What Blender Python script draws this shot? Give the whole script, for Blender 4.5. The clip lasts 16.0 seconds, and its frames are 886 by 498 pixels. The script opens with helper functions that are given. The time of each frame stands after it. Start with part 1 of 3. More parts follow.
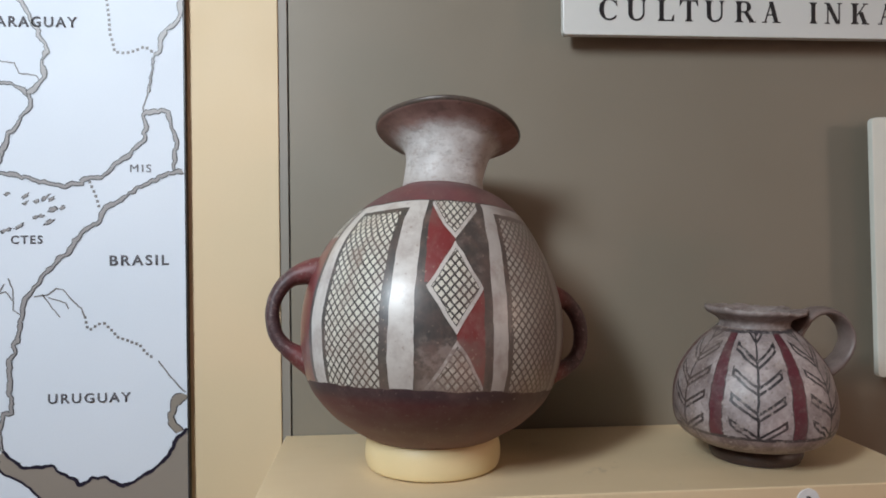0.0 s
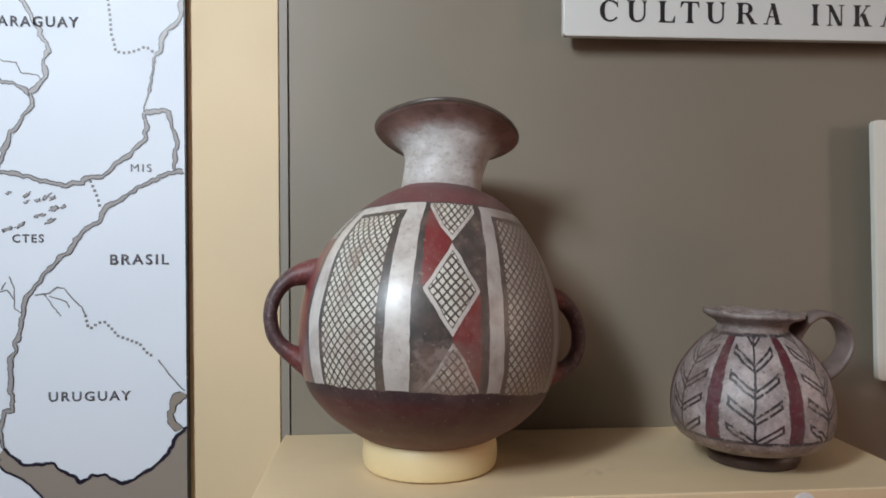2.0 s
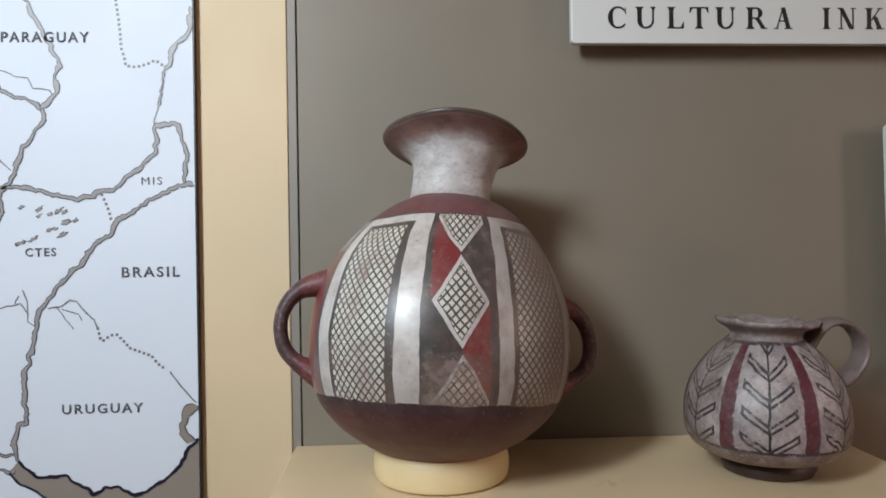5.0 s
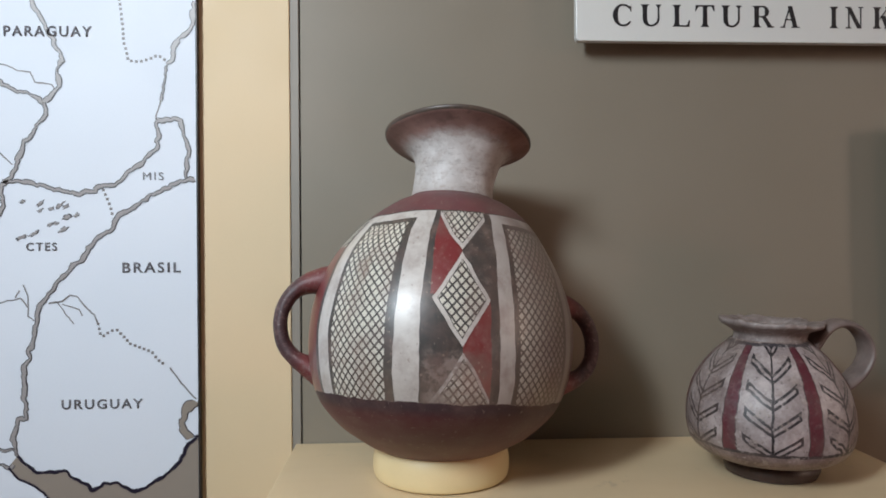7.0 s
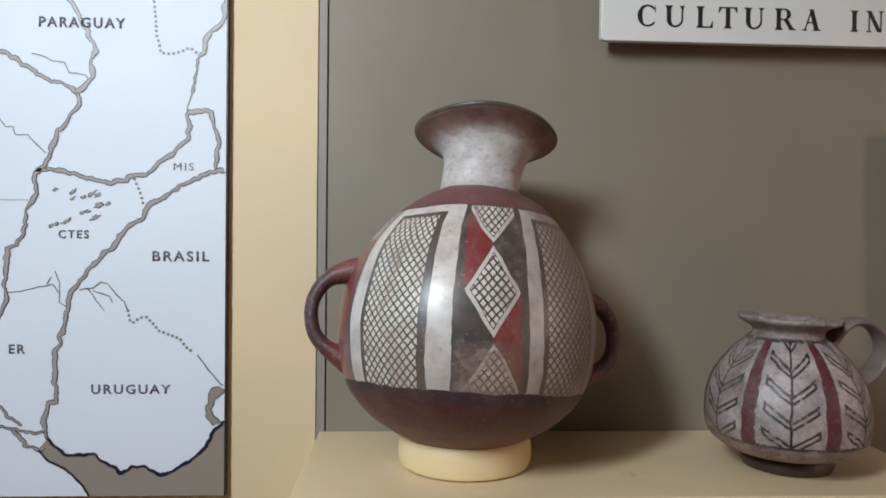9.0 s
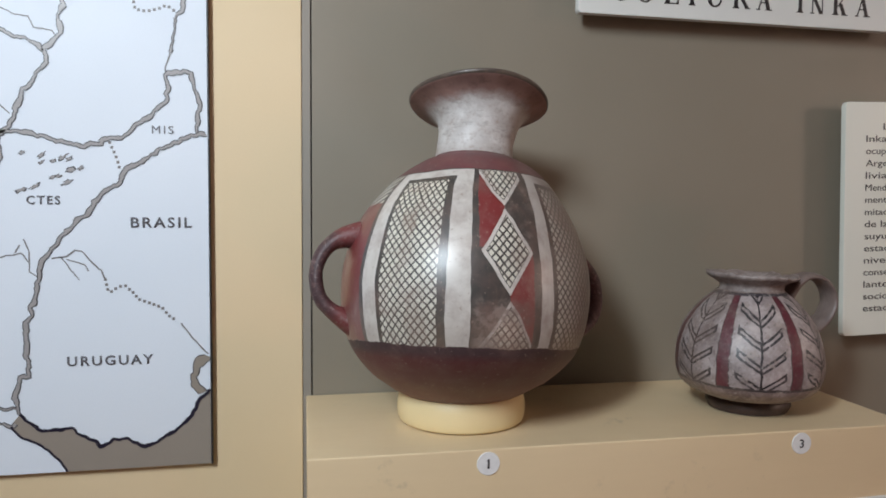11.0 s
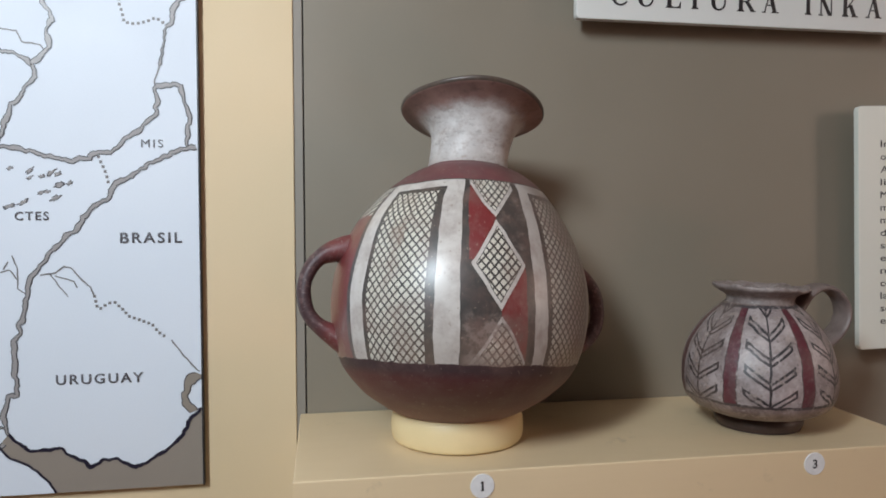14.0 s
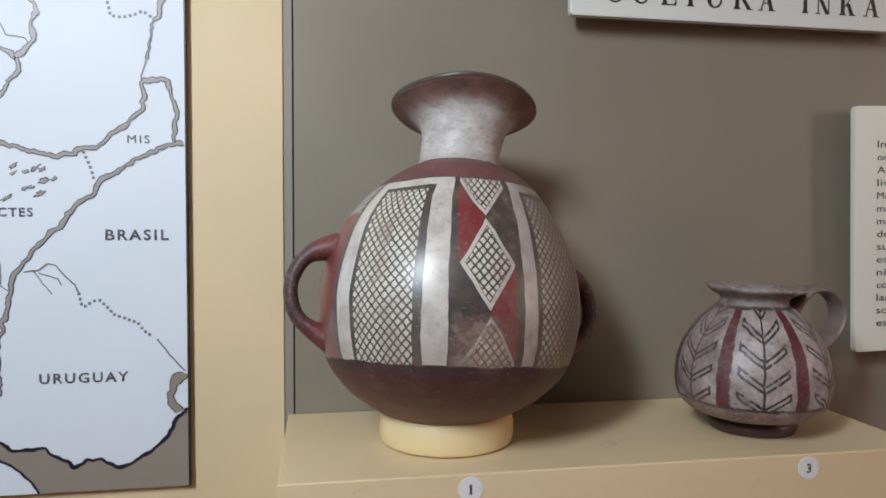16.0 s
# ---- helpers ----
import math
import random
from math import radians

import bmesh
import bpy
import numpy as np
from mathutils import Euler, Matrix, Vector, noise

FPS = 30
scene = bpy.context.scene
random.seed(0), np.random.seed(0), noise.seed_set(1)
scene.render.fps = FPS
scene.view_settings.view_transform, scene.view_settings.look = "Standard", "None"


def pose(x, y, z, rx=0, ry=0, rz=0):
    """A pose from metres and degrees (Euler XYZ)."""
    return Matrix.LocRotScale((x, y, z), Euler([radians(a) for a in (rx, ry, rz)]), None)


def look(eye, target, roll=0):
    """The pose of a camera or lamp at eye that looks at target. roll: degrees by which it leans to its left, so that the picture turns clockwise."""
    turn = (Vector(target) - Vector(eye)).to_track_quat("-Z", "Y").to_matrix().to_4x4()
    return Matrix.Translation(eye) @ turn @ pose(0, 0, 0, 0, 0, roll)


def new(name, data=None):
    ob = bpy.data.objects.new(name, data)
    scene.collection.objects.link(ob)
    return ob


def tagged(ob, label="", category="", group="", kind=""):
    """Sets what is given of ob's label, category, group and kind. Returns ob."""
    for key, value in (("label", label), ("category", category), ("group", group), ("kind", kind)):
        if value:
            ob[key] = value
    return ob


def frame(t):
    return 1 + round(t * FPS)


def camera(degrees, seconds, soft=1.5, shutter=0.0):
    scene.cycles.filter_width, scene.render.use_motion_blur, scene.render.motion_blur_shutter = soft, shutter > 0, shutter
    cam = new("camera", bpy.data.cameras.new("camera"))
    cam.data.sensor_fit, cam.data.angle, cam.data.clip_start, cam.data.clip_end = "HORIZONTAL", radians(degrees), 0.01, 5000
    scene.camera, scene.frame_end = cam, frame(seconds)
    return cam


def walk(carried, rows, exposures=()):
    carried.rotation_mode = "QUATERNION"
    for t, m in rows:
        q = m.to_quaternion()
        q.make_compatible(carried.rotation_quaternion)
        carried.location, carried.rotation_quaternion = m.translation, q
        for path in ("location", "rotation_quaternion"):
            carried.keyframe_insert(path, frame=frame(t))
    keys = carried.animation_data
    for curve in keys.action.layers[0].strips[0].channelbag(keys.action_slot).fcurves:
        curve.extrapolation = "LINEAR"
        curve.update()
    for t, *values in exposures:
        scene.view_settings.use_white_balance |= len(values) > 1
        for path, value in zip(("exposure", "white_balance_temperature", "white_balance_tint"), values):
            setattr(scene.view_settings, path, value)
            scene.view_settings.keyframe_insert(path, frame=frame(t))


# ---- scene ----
cam = camera(63.83, 16.0, soft=1.8)
PATH = [
    (0, pose(0.0102, -0.0869, 1.4912, 89.330, 0.471, -4.638)),
    (0.5, pose(0.0195, -0.0848, 1.4922, 89.327, 0.473, -4.693)),
    (1, pose(0.0181, -0.0874, 1.4934, 89.256, 0.160, -4.802)),
    (1.5, pose(0.0170, -0.0906, 1.4974, 89.160, 0.029, -4.567)),
    (2, pose(0.0192, -0.0890, 1.4976, 89.052, 0.159, -4.214)),
    (2.5, pose(0.0172, -0.0907, 1.4991, 88.814, 0.415, -3.973)),
    (3, pose(0.0170, -0.0950, 1.5042, 88.646, 0.484, -3.762)),
    (3.5, pose(0.0161, -0.0987, 1.5080, 88.805, 0.423, -3.680)),
    (4, pose(0.0184, -0.0870, 1.5055, 89.127, 0.638, -3.618)),
    (6.5, pose(0.0264, -0.0864, 1.5045, 89.510, 0.456, -2.799)),
    (7, pose(0.0271, -0.0809, 1.5020, 89.415, 0.271, -2.873)),
    (7.5, pose(0.0268, -0.0815, 1.5023, 89.471, 0.068, -2.991)),
    (8, pose(0.0250, -0.0785, 1.4981, 89.399, -0.010, -2.949)),
    (8.5, pose(0.0188, -0.0842, 1.4992, 89.117, -0.271, -2.451)),
    (9, pose(-0.0088, -0.0992, 1.4999, 89.012, -0.649, -2.844)),
    (11.3, pose(-0.1472, -0.1099, 1.4860, 86.596, -0.369, -11.438)),
    (11.5, pose(-0.1454, -0.1090, 1.4836, 86.726, -0.387, -11.101)),
    (12, pose(-0.1290, -0.1057, 1.4884, 86.853, -0.050, -11.503)),
    (12.5, pose(-0.1212, -0.0982, 1.4893, 87.466, -0.245, -11.903)),
    (13, pose(-0.1100, -0.0923, 1.4913, 87.803, -0.173, -11.573)),
    (13.5, pose(-0.1011, -0.0893, 1.4865, 87.802, 0.159, -10.807)),
    (14, pose(-0.1048, -0.0868, 1.4889, 87.763, 0.145, -9.596)),
    (14.5, pose(-0.1018, -0.0783, 1.4869, 87.730, 0.012, -8.961)),
    (15, pose(-0.1003, -0.0755, 1.4838, 87.793, 0.009, -9.100)),
    (15.5, pose(-0.0992, -0.0749, 1.4862, 87.681, -0.131, -9.413)),
    (16, pose(-0.0926, -0.0741, 1.4883, 87.684, -0.186, -9.768)),
]
walk(cam, PATH)

# ---- light ----
world = bpy.data.worlds.new("world")
scene.world = world
world.use_nodes = True
world.node_tree.nodes["Background"].inputs["Color"].default_value = (1.0, 0.76, 0.70, 1)
world.node_tree.nodes["Background"].inputs["Strength"].default_value = 0.13


def area_lamp(name, eye, target, size_x, size_y, watts, colour, spread=180):
    data = bpy.data.lights.new(name, "AREA")
    data.shape, data.size, data.size_y, data.energy, data.color, data.spread = "RECTANGLE", size_x, size_y, watts, colour, radians(spread)
    ob = new(name, data)
    ob.matrix_world = look(eye, target)
    return ob


# added key light from front left; its real source is unseen
area_lamp("added_key_light", (-1.02, -0.68, 2.46), (-0.17, 0.90, 1.64), 0.24, 0.56, 15.6, (0.80, 0.915, 1.0), 110)
# added warm light from the right, no fixture known there
area_lamp("added_right_light", (2.40, -0.45, 1.85), (0.5, 0.95, 1.25), 0.45, 0.7, 8.6, (1.0, 0.72, 0.60))
# added low fill that stands in for warm light from below
area_lamp("added_low_fill", (0.95, -1.10, 0.58), (0.20, 0.95, 1.15), 0.6, 0.3, 2.6, (1.0, 0.44, 0.32))
# added overhead fill for ambient light
area_lamp("added_overhead_fill", (-0.75, -0.9, 2.955), (-0.75, -0.9, 0), 1.1, 0.5, 6.3, (1.0, 0.78, 0.73))


# ---- node helpers ----
class Sock:
    """A value in a node tree, with arithmetic."""

    def __init__(self, tree, out):
        self.tree, self.out = tree, out

    def op(self, kind, *others):
        n = self.tree.nodes.new("ShaderNodeMath")
        n.operation = kind
        for i, v in enumerate((self, *others)):
            if isinstance(v, Sock):
                self.tree.links.new(v.out, n.inputs[i])
            else:
                n.inputs[i].default_value = v
        return Sock(self.tree, n.outputs[0])

    def __add__(self, o): return self.op("ADD", o)
    def __sub__(self, o): return self.op("SUBTRACT", o)
    def __mul__(self, o): return self.op("MULTIPLY", o)
    def __lt__(self, o): return self.op("LESS_THAN", o)
    def __gt__(self, o): return self.op("GREATER_THAN", o)
    def __and__(self, o): return self.op("MULTIPLY", o)
    def __or__(self, o): return self.op("MAXIMUM", o)
    def frac(self): return self.op("FRACT")
    def mag(self): return self.op("ABSOLUTE")
    def between(self, a, b): return (self > a) & (self < b)
    def flip(self): return self.op("MULTIPLY_ADD", -1.0, 1.0)


class Mat:
    """A material under construction: a Principled shader and helpers for its inputs."""

    def __init__(self, name, rough=0.5, metal=0.0, coat=0.0):
        self.mat = bpy.data.materials.new(name)
        self.mat.use_nodes = True
        self.tree = self.mat.node_tree
        self.bsdf = self.tree.nodes["Principled BSDF"]
        self.bsdf.inputs["Roughness"].default_value = rough
        self.bsdf.inputs["Metallic"].default_value = metal
        self.bsdf.inputs["Coat Weight"].default_value = coat
        self.bsdf.inputs["Coat Roughness"].default_value = 0.35

    def node(self, kind, **values):
        n = self.tree.nodes.new(kind)
        for k, v in values.items():
            n.inputs[k].default_value = v
        return n

    def coords(self, kind="Object"):
        return self.tree.nodes.new("ShaderNodeTexCoord").outputs[kind]

    def noise(self, scale, detail=4.0, rough=0.55, stretch=None, kind="Object"):
        n = self.node("ShaderNodeTexNoise", Scale=scale, Detail=detail, Roughness=rough)
        src = self.coords(kind)
        if stretch:
            m = self.node("ShaderNodeMapping", Scale=stretch)
            self.tree.links.new(src, m.inputs["Vector"])
            src = m.outputs["Vector"]
        self.tree.links.new(src, n.inputs["Vector"])
        return Sock(self.tree, n.outputs[0])

    def uv(self):
        n = self.tree.nodes.new("ShaderNodeUVMap")
        n.uv_map = "UVMap"
        s = self.node("ShaderNodeSeparateXYZ")
        self.tree.links.new(n.outputs[0], s.inputs[0])
        return Sock(self.tree, s.outputs[0]), Sock(self.tree, s.outputs[1])

    def mix(self, fac, a, b):
        n = self.node("ShaderNodeMix")
        n.data_type = "RGBA"
        n.clamp_factor = True
        for sock, v in ((n.inputs[0], fac), (n.inputs[6], a), (n.inputs[7], b)):
            if isinstance(v, Sock):
                self.tree.links.new(v.out, sock)
            elif isinstance(v, tuple):
                sock.default_value = (*v, 1)
            else:
                sock.default_value = v
        return Sock(self.tree, n.outputs[2])

    def ramp(self, x, lo, hi):
        n = self.node("ShaderNodeMapRange")
        n.inputs["From Min"].default_value, n.inputs["From Max"].default_value = lo, hi
        self.tree.links.new(x.out, n.inputs["Value"])
        return Sock(self.tree, n.outputs[0])

    def colour(self, c):
        if isinstance(c, Sock):
            self.tree.links.new(c.out, self.bsdf.inputs["Base Color"])
        else:
            self.bsdf.inputs["Base Color"].default_value = (*c, 1)
        return self

    def rough(self, r):
        self.tree.links.new(r.out, self.bsdf.inputs["Roughness"])
        return self

    def bump(self, height, strength=0.2, distance=0.002):
        n = self.node("ShaderNodeBump", Strength=strength, Distance=distance)
        self.tree.links.new(height.out, n.inputs["Height"])
        self.tree.links.new(n.outputs[0], self.bsdf.inputs["Normal"])
        return self


def painted(name, colour, shade, rough=0.5, grain=0.12, scale=3.0):
    """Emulsion paint: broad patches, a fine roller grain and a slight unevenness of gloss."""
    m = Mat(name, rough)
    big, fine = m.noise(scale, 3.0), m.noise(420.0, 2.0)
    c = m.mix(m.ramp(big, 0.3, 0.7), colour, shade)
    m.colour(m.mix(m.ramp(fine, 0.35, 0.75) * 0.12, c, tuple(v * 0.8 for v in colour)))
    m.rough(m.ramp(m.noise(9.0, 3.0), -1.0, 2.2) * (rough * 2.0))
    return m.bump(fine, grain, 0.0006).mat


def plain(name, colour, rough=0.5, metal=0.0):
    m = Mat(name, rough, metal)
    fine = m.noise(150.0, 3.0)
    return m.colour(m.mix(m.ramp(fine, 0.3, 0.8), colour, tuple(v * 0.86 for v in colour))).bump(fine, 0.05, 0.0004).mat


CREAM = painted("cream_wall_paint", (0.73, 0.565, 0.36), (0.69, 0.53, 0.33), 0.62)


def plinth_material():
    """Cream paint with brush drag along the board, scuffs and a few dusty smudges."""
    m = Mat("plinth_paint", 0.45)
    c = m.mix(m.ramp(m.noise(4.0, 3.0), 0.3, 0.7), (0.735, 0.578, 0.368), (0.700, 0.545, 0.342))
    drag = m.noise(60.0, 4.0, 0.6, (0.12, 1.0, 1.0))
    c = m.mix(m.ramp(drag, 0.42, 0.72) * 0.22, c, (0.66, 0.51, 0.315))
    smudge = m.ramp(m.noise(11.0, 5.0, 0.7), 0.60, 0.72) & m.ramp(m.noise(70.0, 4.0, 0.7), 0.42, 0.62)
    c = m.mix(smudge * 0.5, c, (0.30, 0.235, 0.165))
    m.colour(c)
    m.rough(m.ramp(m.noise(16.0, 4.0), 0.0, 1.0) * 0.25 + 0.34)
    return m.bump(drag, 0.12, 0.0008).mat


PLINTH = plinth_material()
TAUPE = painted("taupe_wall_paint", (0.252, 0.218, 0.170), (0.232, 0.199, 0.153), 0.5)
TRIM = painted("grey_trim_paint", (0.288, 0.258, 0.222), (0.262, 0.232, 0.198), 0.45)
GAP = plain("dark_joint", (0.03, 0.026, 0.024), 0.8)
BOARD = painted("white_board", (0.74, 0.74, 0.71), (0.70, 0.71, 0.69), 0.35, 0.05)
IVORY = painted("ivory_board", (0.80, 0.82, 0.75), (0.77, 0.79, 0.72), 0.4, 0.05)
PAPER = painted("map_print", (0.715, 0.755, 0.825), (0.69, 0.735, 0.81), 0.6, 0.04)
SEA = painted("map_sea", (0.30, 0.255, 0.215), (0.27, 0.23, 0.195), 0.38, 0.04)
RIVER = plain("map_river_grey", (0.345, 0.32, 0.315), 0.4)
RIVER_EDGE = plain("map_river_outline", (0.055, 0.052, 0.064), 0.4)
STREAM_INK = plain("map_stream_grey", (0.19, 0.175, 0.175), 0.45)
INK = plain("black_ink", (0.022, 0.021, 0.024), 0.4)
INK_GREY = plain("grey_ink", (0.10, 0.095, 0.10), 0.45)
MAP_INK = plain("map_lettering_grey", (0.125, 0.120, 0.135), 0.45)
COAST_INK = plain("coast_ink", (0.018, 0.014, 0.03), 0.4)
DISC = plain("disc_white", (0.78, 0.78, 0.78), 0.4)
RING = painted("ring_paint", (0.80, 0.635, 0.36), (0.76, 0.595, 0.33), 0.5, 0.15, 14.0)
ROOM_WALL = painted("room_wall_paint", (0.50, 0.485, 0.46), (0.46, 0.445, 0.42), 0.6)
ROOM_FLOOR = painted("room_floor", (0.17, 0.15, 0.13), (0.13, 0.115, 0.10), 0.4)
CEILING = painted("ceiling_white", (0.78, 0.77, 0.74), (0.75, 0.74, 0.71), 0.7)
STEEL = plain("lamp_metal", (0.5, 0.5, 0.5), 0.35, 1.0)


def glowing(name, colour, strength):
    m = Mat(name, 0.5).colour(colour)
    m.bsdf.inputs["Emission Color"].default_value = (*colour, 1)
    m.bsdf.inputs["Emission Strength"].default_value = strength
    return m.mat


# glowing face of the added overhead panel
GLOW = glowing("fill_diffuser", (1.0, 0.98, 0.95), 2.0)
# glowing face of the added warm panel on the right
WARM_GLOW = glowing("warm_fill_diffuser", (1.0, 0.80, 0.62), 1.5)

WHITE_SLIP = (0.565, 0.525, 0.49)
CREAM_SLIP = (0.64, 0.61, 0.53)
DARK_SLIP = (0.050, 0.045, 0.042)
RED_SLIP = (0.165, 0.030, 0.031)
BROWN_CLAY = (0.122, 0.029, 0.033)


def jar_body_material():
    """Painted slip: cross-hatched panels, white bands and a column of diamonds; u is the angle in degrees, v the height in metres."""
    m = Mat("jar_painted_slip", 0.38, 0.0, 0.38)
    u, v = m.uv()
    wob, wob2 = m.noise(26.0, 2.0), m.noise(60.0, 2.0)
    # upper parts of the columns stand upright, the lower ends drift a little
    drift = (v * -32.0).op("MAXIMUM", 0.0) & m.ramp(u, -14.0, 2.0)
    flare = m.ramp(v, 0.05, 0.13)
    spread = u.op("MAXIMUM", 0.0) * 0.15 + u.op("MINIMUM", 0.0) * 0.04
    a = u - flare * spread + (wob - 0.5) * 1.8 - drift + (wob2 - 0.5) * 0.7
    h = v + (wob2 - 0.5) * 0.0022 + (wob - 0.5) * 0.002
    x = a * 0.00271
    line_w = m.ramp(m.noise(18.0, 2.0), 0.2, 0.8) * 0.10 + 0.225
    d1 = (x * 103.0 + h * 88.0).frac()
    d2 = (x * 103.0 - h * 88.0).frac()
    hatch = (d1 < line_w) | (d2 < line_w)
    hatched = m.mix(hatch, CREAM_SLIP, DARK_SLIP)
    # columns
    worn = v + (m.noise(34.0, 5.0, 0.7) - 0.5) * 0.010 + (m.noise(130.0, 3.0, 0.7) - 0.5) * 0.002
    in_field = (worn > -0.079) & (h < 0.1345)
    c = m.mix(in_field, BROWN_CLAY, RED_SLIP)
    left_white = a.between(-61.0, -52.7) | (a.between(-61.0, -10.9) & (h > 0.1245))
    left_dark = a.between(-52.7, -20.6) & (h < 0.1245)
    left_hatch = a.between(-50.6, -24.3) & (h < 0.119)
    band = a.between(-20.6, -10.9)
    centre_dark = a.between(-10.9, 19.2)
    right_white = a.between(19.2, 25.6) | (a.between(19.2, 66.0) & (h > 0.1235)) | a.between(58.0, 65.0)
    right_dark = a.between(25.6, 58.0) & (h < 0.1235)
    right_hatch = a.between(28.0, 55.5) & (h < 0.118)
    far_hatch = a.between(-120.0, -63.6) & (h > 0.094)
    far_lines = m.mix((h * 112.0 - a * 0.11).frac() < 0.5, CREAM_SLIP, DARK_SLIP)
    edge_dark = a.between(-63.6, -61.0) | a.between(65.0, 66.4)
    # diamonds of the middle column
    t = (a - 4.5).mag()
    top_d = (h - 0.0860) - t * 0.0034
    mid_up = (h.op("MULTIPLY_ADD", -1.0, 0.0835)) - t * 0.0046
    mid_lo = (h + 0.0195) - t * 0.0045
    low_d = (h.op("MULTIPLY_ADD", -1.0, -0.0250)) - t * 0.0044
    column = a.between(-7.8, 15.6)
    top_in, mid_in, low_in = top_d > 0.0, mid_up.op("MINIMUM", mid_lo) > 0.0, low_d > 0.0
    top_core, mid_core, low_core = top_d > 0.0085, mid_up.op("MINIMUM", mid_lo) > 0.0098, low_d > 0.0075
    core_line = (top_d > 0.0070) | (mid_up.op("MINIMUM", mid_lo) > 0.0083) | (low_d > 0.0062)
    left_side = a < 4.5
    upper = h > 0.035
    red_part = (left_side & upper) | (left_side.flip() & upper.flip())
    for mask, col in ((left_white, WHITE_SLIP), (edge_dark, DARK_SLIP), (far_hatch, far_lines), (left_dark, DARK_SLIP), (left_hatch, hatched), (band, WHITE_SLIP),
                      (centre_dark, DARK_SLIP), (column & red_part, (0.19, 0.026, 0.028)), (column & (top_in | mid_in | low_in), WHITE_SLIP),
                      (column & core_line, DARK_SLIP), (column & (top_core | mid_core | low_core), hatched), (right_white, WHITE_SLIP), (right_dark, DARK_SLIP), (right_hatch, hatched)):
        c = m.mix(mask & in_field, c, col)
    # dark line round the foot of the field, dark red shoulder above it
    c = m.mix(m.ramp(worn, -0.096, -0.086) & (worn < -0.0785), c, (0.052, 0.034, 0.034))
    c = m.mix(h > 0.1345, c, m.mix(m.ramp(m.noise(20.0, 5.0), 0.35, 0.7), (0.165, 0.050, 0.054), (0.115, 0.055, 0.056)))
    c = m.mix(h.between(0.1345, 0.1358), c, DARK_SLIP)
    # wear: rubbed patch low in the middle column, stain and painted shade on one flank, stains and specks
    edge = (m.noise(45.0, 4.0, 0.7) - 0.5) * 0.03
    low = m.ramp(v + edge, -0.022, -0.034) & h.op("GREATER_THAN", -0.079)
    rub = m.ramp(m.noise(75.0, 5.0, 0.7), 0.44, 0.56) & low & m.ramp(u + edge * 200.0, -11.0, -7.0) & m.ramp(u + edge * 200.0, 9.0, 4.0)
    c = m.mix(rub * 0.85, c, (0.29, 0.235, 0.21))
    grime = m.ramp(m.noise(40.0, 5.0, 0.7), 0.30, 0.62) & low & m.ramp(u + edge * 150.0, -10.0, -7.0) & m.ramp(u + edge * 150.0, 20.0, 14.0)
    c = m.mix(grime * 0.70, c, (0.15, 0.105, 0.092))
    # brown drips and handling dirt down the pale slip
    drip = m.ramp(m.noise(60.0, 4.0, 0.6, (1.0, 1.0, 0.18)), 0.52, 0.70) & m.ramp(m.noise(14.0, 3.0), 0.35, 0.65)
    c = m.mix(drip * in_field * 0.6, c, (0.24, 0.17, 0.135))
    dust = m.ramp(m.noise(55.0, 6.0, 0.75), 0.50, 0.68) & m.ramp(m.noise(7.0, 3.0), 0.40, 0.62)
    c = m.mix(dust * in_field * 0.40, c, (0.36, 0.29, 0.26))
    # browner to the right: partly stain, partly side shading put into the colour
    stain_shade = m.ramp(u, 4.0, 42.0) & m.ramp(m.noise(9.0, 4.0), 0.05, 0.5)
    c = m.mix(stain_shade * 0.66, c, (0.135, 0.085, 0.070))
    pale_low = m.ramp(v, -0.020, -0.078) & m.ramp(m.noise(16.0, 4.0), 0.25, 0.7) & in_field
    c = m.mix(pale_low * 0.38, c, (0.30, 0.215, 0.150))
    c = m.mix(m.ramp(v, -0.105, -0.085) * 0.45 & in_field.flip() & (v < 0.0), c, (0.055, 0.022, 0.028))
    # lighter towards the base: clay tone plus painted-in bounce from the plinth
    clay_bounce = m.ramp(v, -0.100, -0.136) & m.ramp(m.noise(12.0, 4.0), 0.1, 0.6)
    c = m.mix(clay_bounce * 0.60, c, (0.185, 0.088, 0.074))
    c = m.mix(m.ramp(m.noise(34.0, 6.0, 0.65), 0.46, 0.74) * 0.50, c, (0.185, 0.108, 0.092))
    c = m.mix((m.noise(230.0, 2.0) > 0.69) * 0.55, c, (0.30, 0.22, 0.18))
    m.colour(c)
    m.tree.links.new((in_field * 0.40 + 0.10).out, m.bsdf.inputs["Coat Weight"])
    m.rough(m.ramp(m.noise(22.0, 4.0), 0.1, 0.9) * 0.22 + 0.28 + in_field.flip() * 0.2)
    return m.bump(m.noise(90.0, 5.0), 0.22, 0.0012).mat


def clay(name, colour, second, rough=0.4, specks=(0.25, 0.2, 0.17), scale=24.0):
    m = Mat(name, rough, 0.0, 0.15)
    c = m.mix(m.ramp(m.noise(scale, 5.0), 0.32, 0.68), colour, second)
    c = m.mix(m.ramp(m.noise(95.0, 4.0, 0.7), 0.52, 0.72) * 0.6, c, specks)
    m.colour(c)
    m.rough(m.ramp(m.noise(30.0, 3.0), 0.0, 1.0) * 0.25 + (rough - 0.1))
    return m.bump(m.noise(120.0, 5.0), 0.25, 0.0012).mat


JAR_SLIP = jar_body_material()


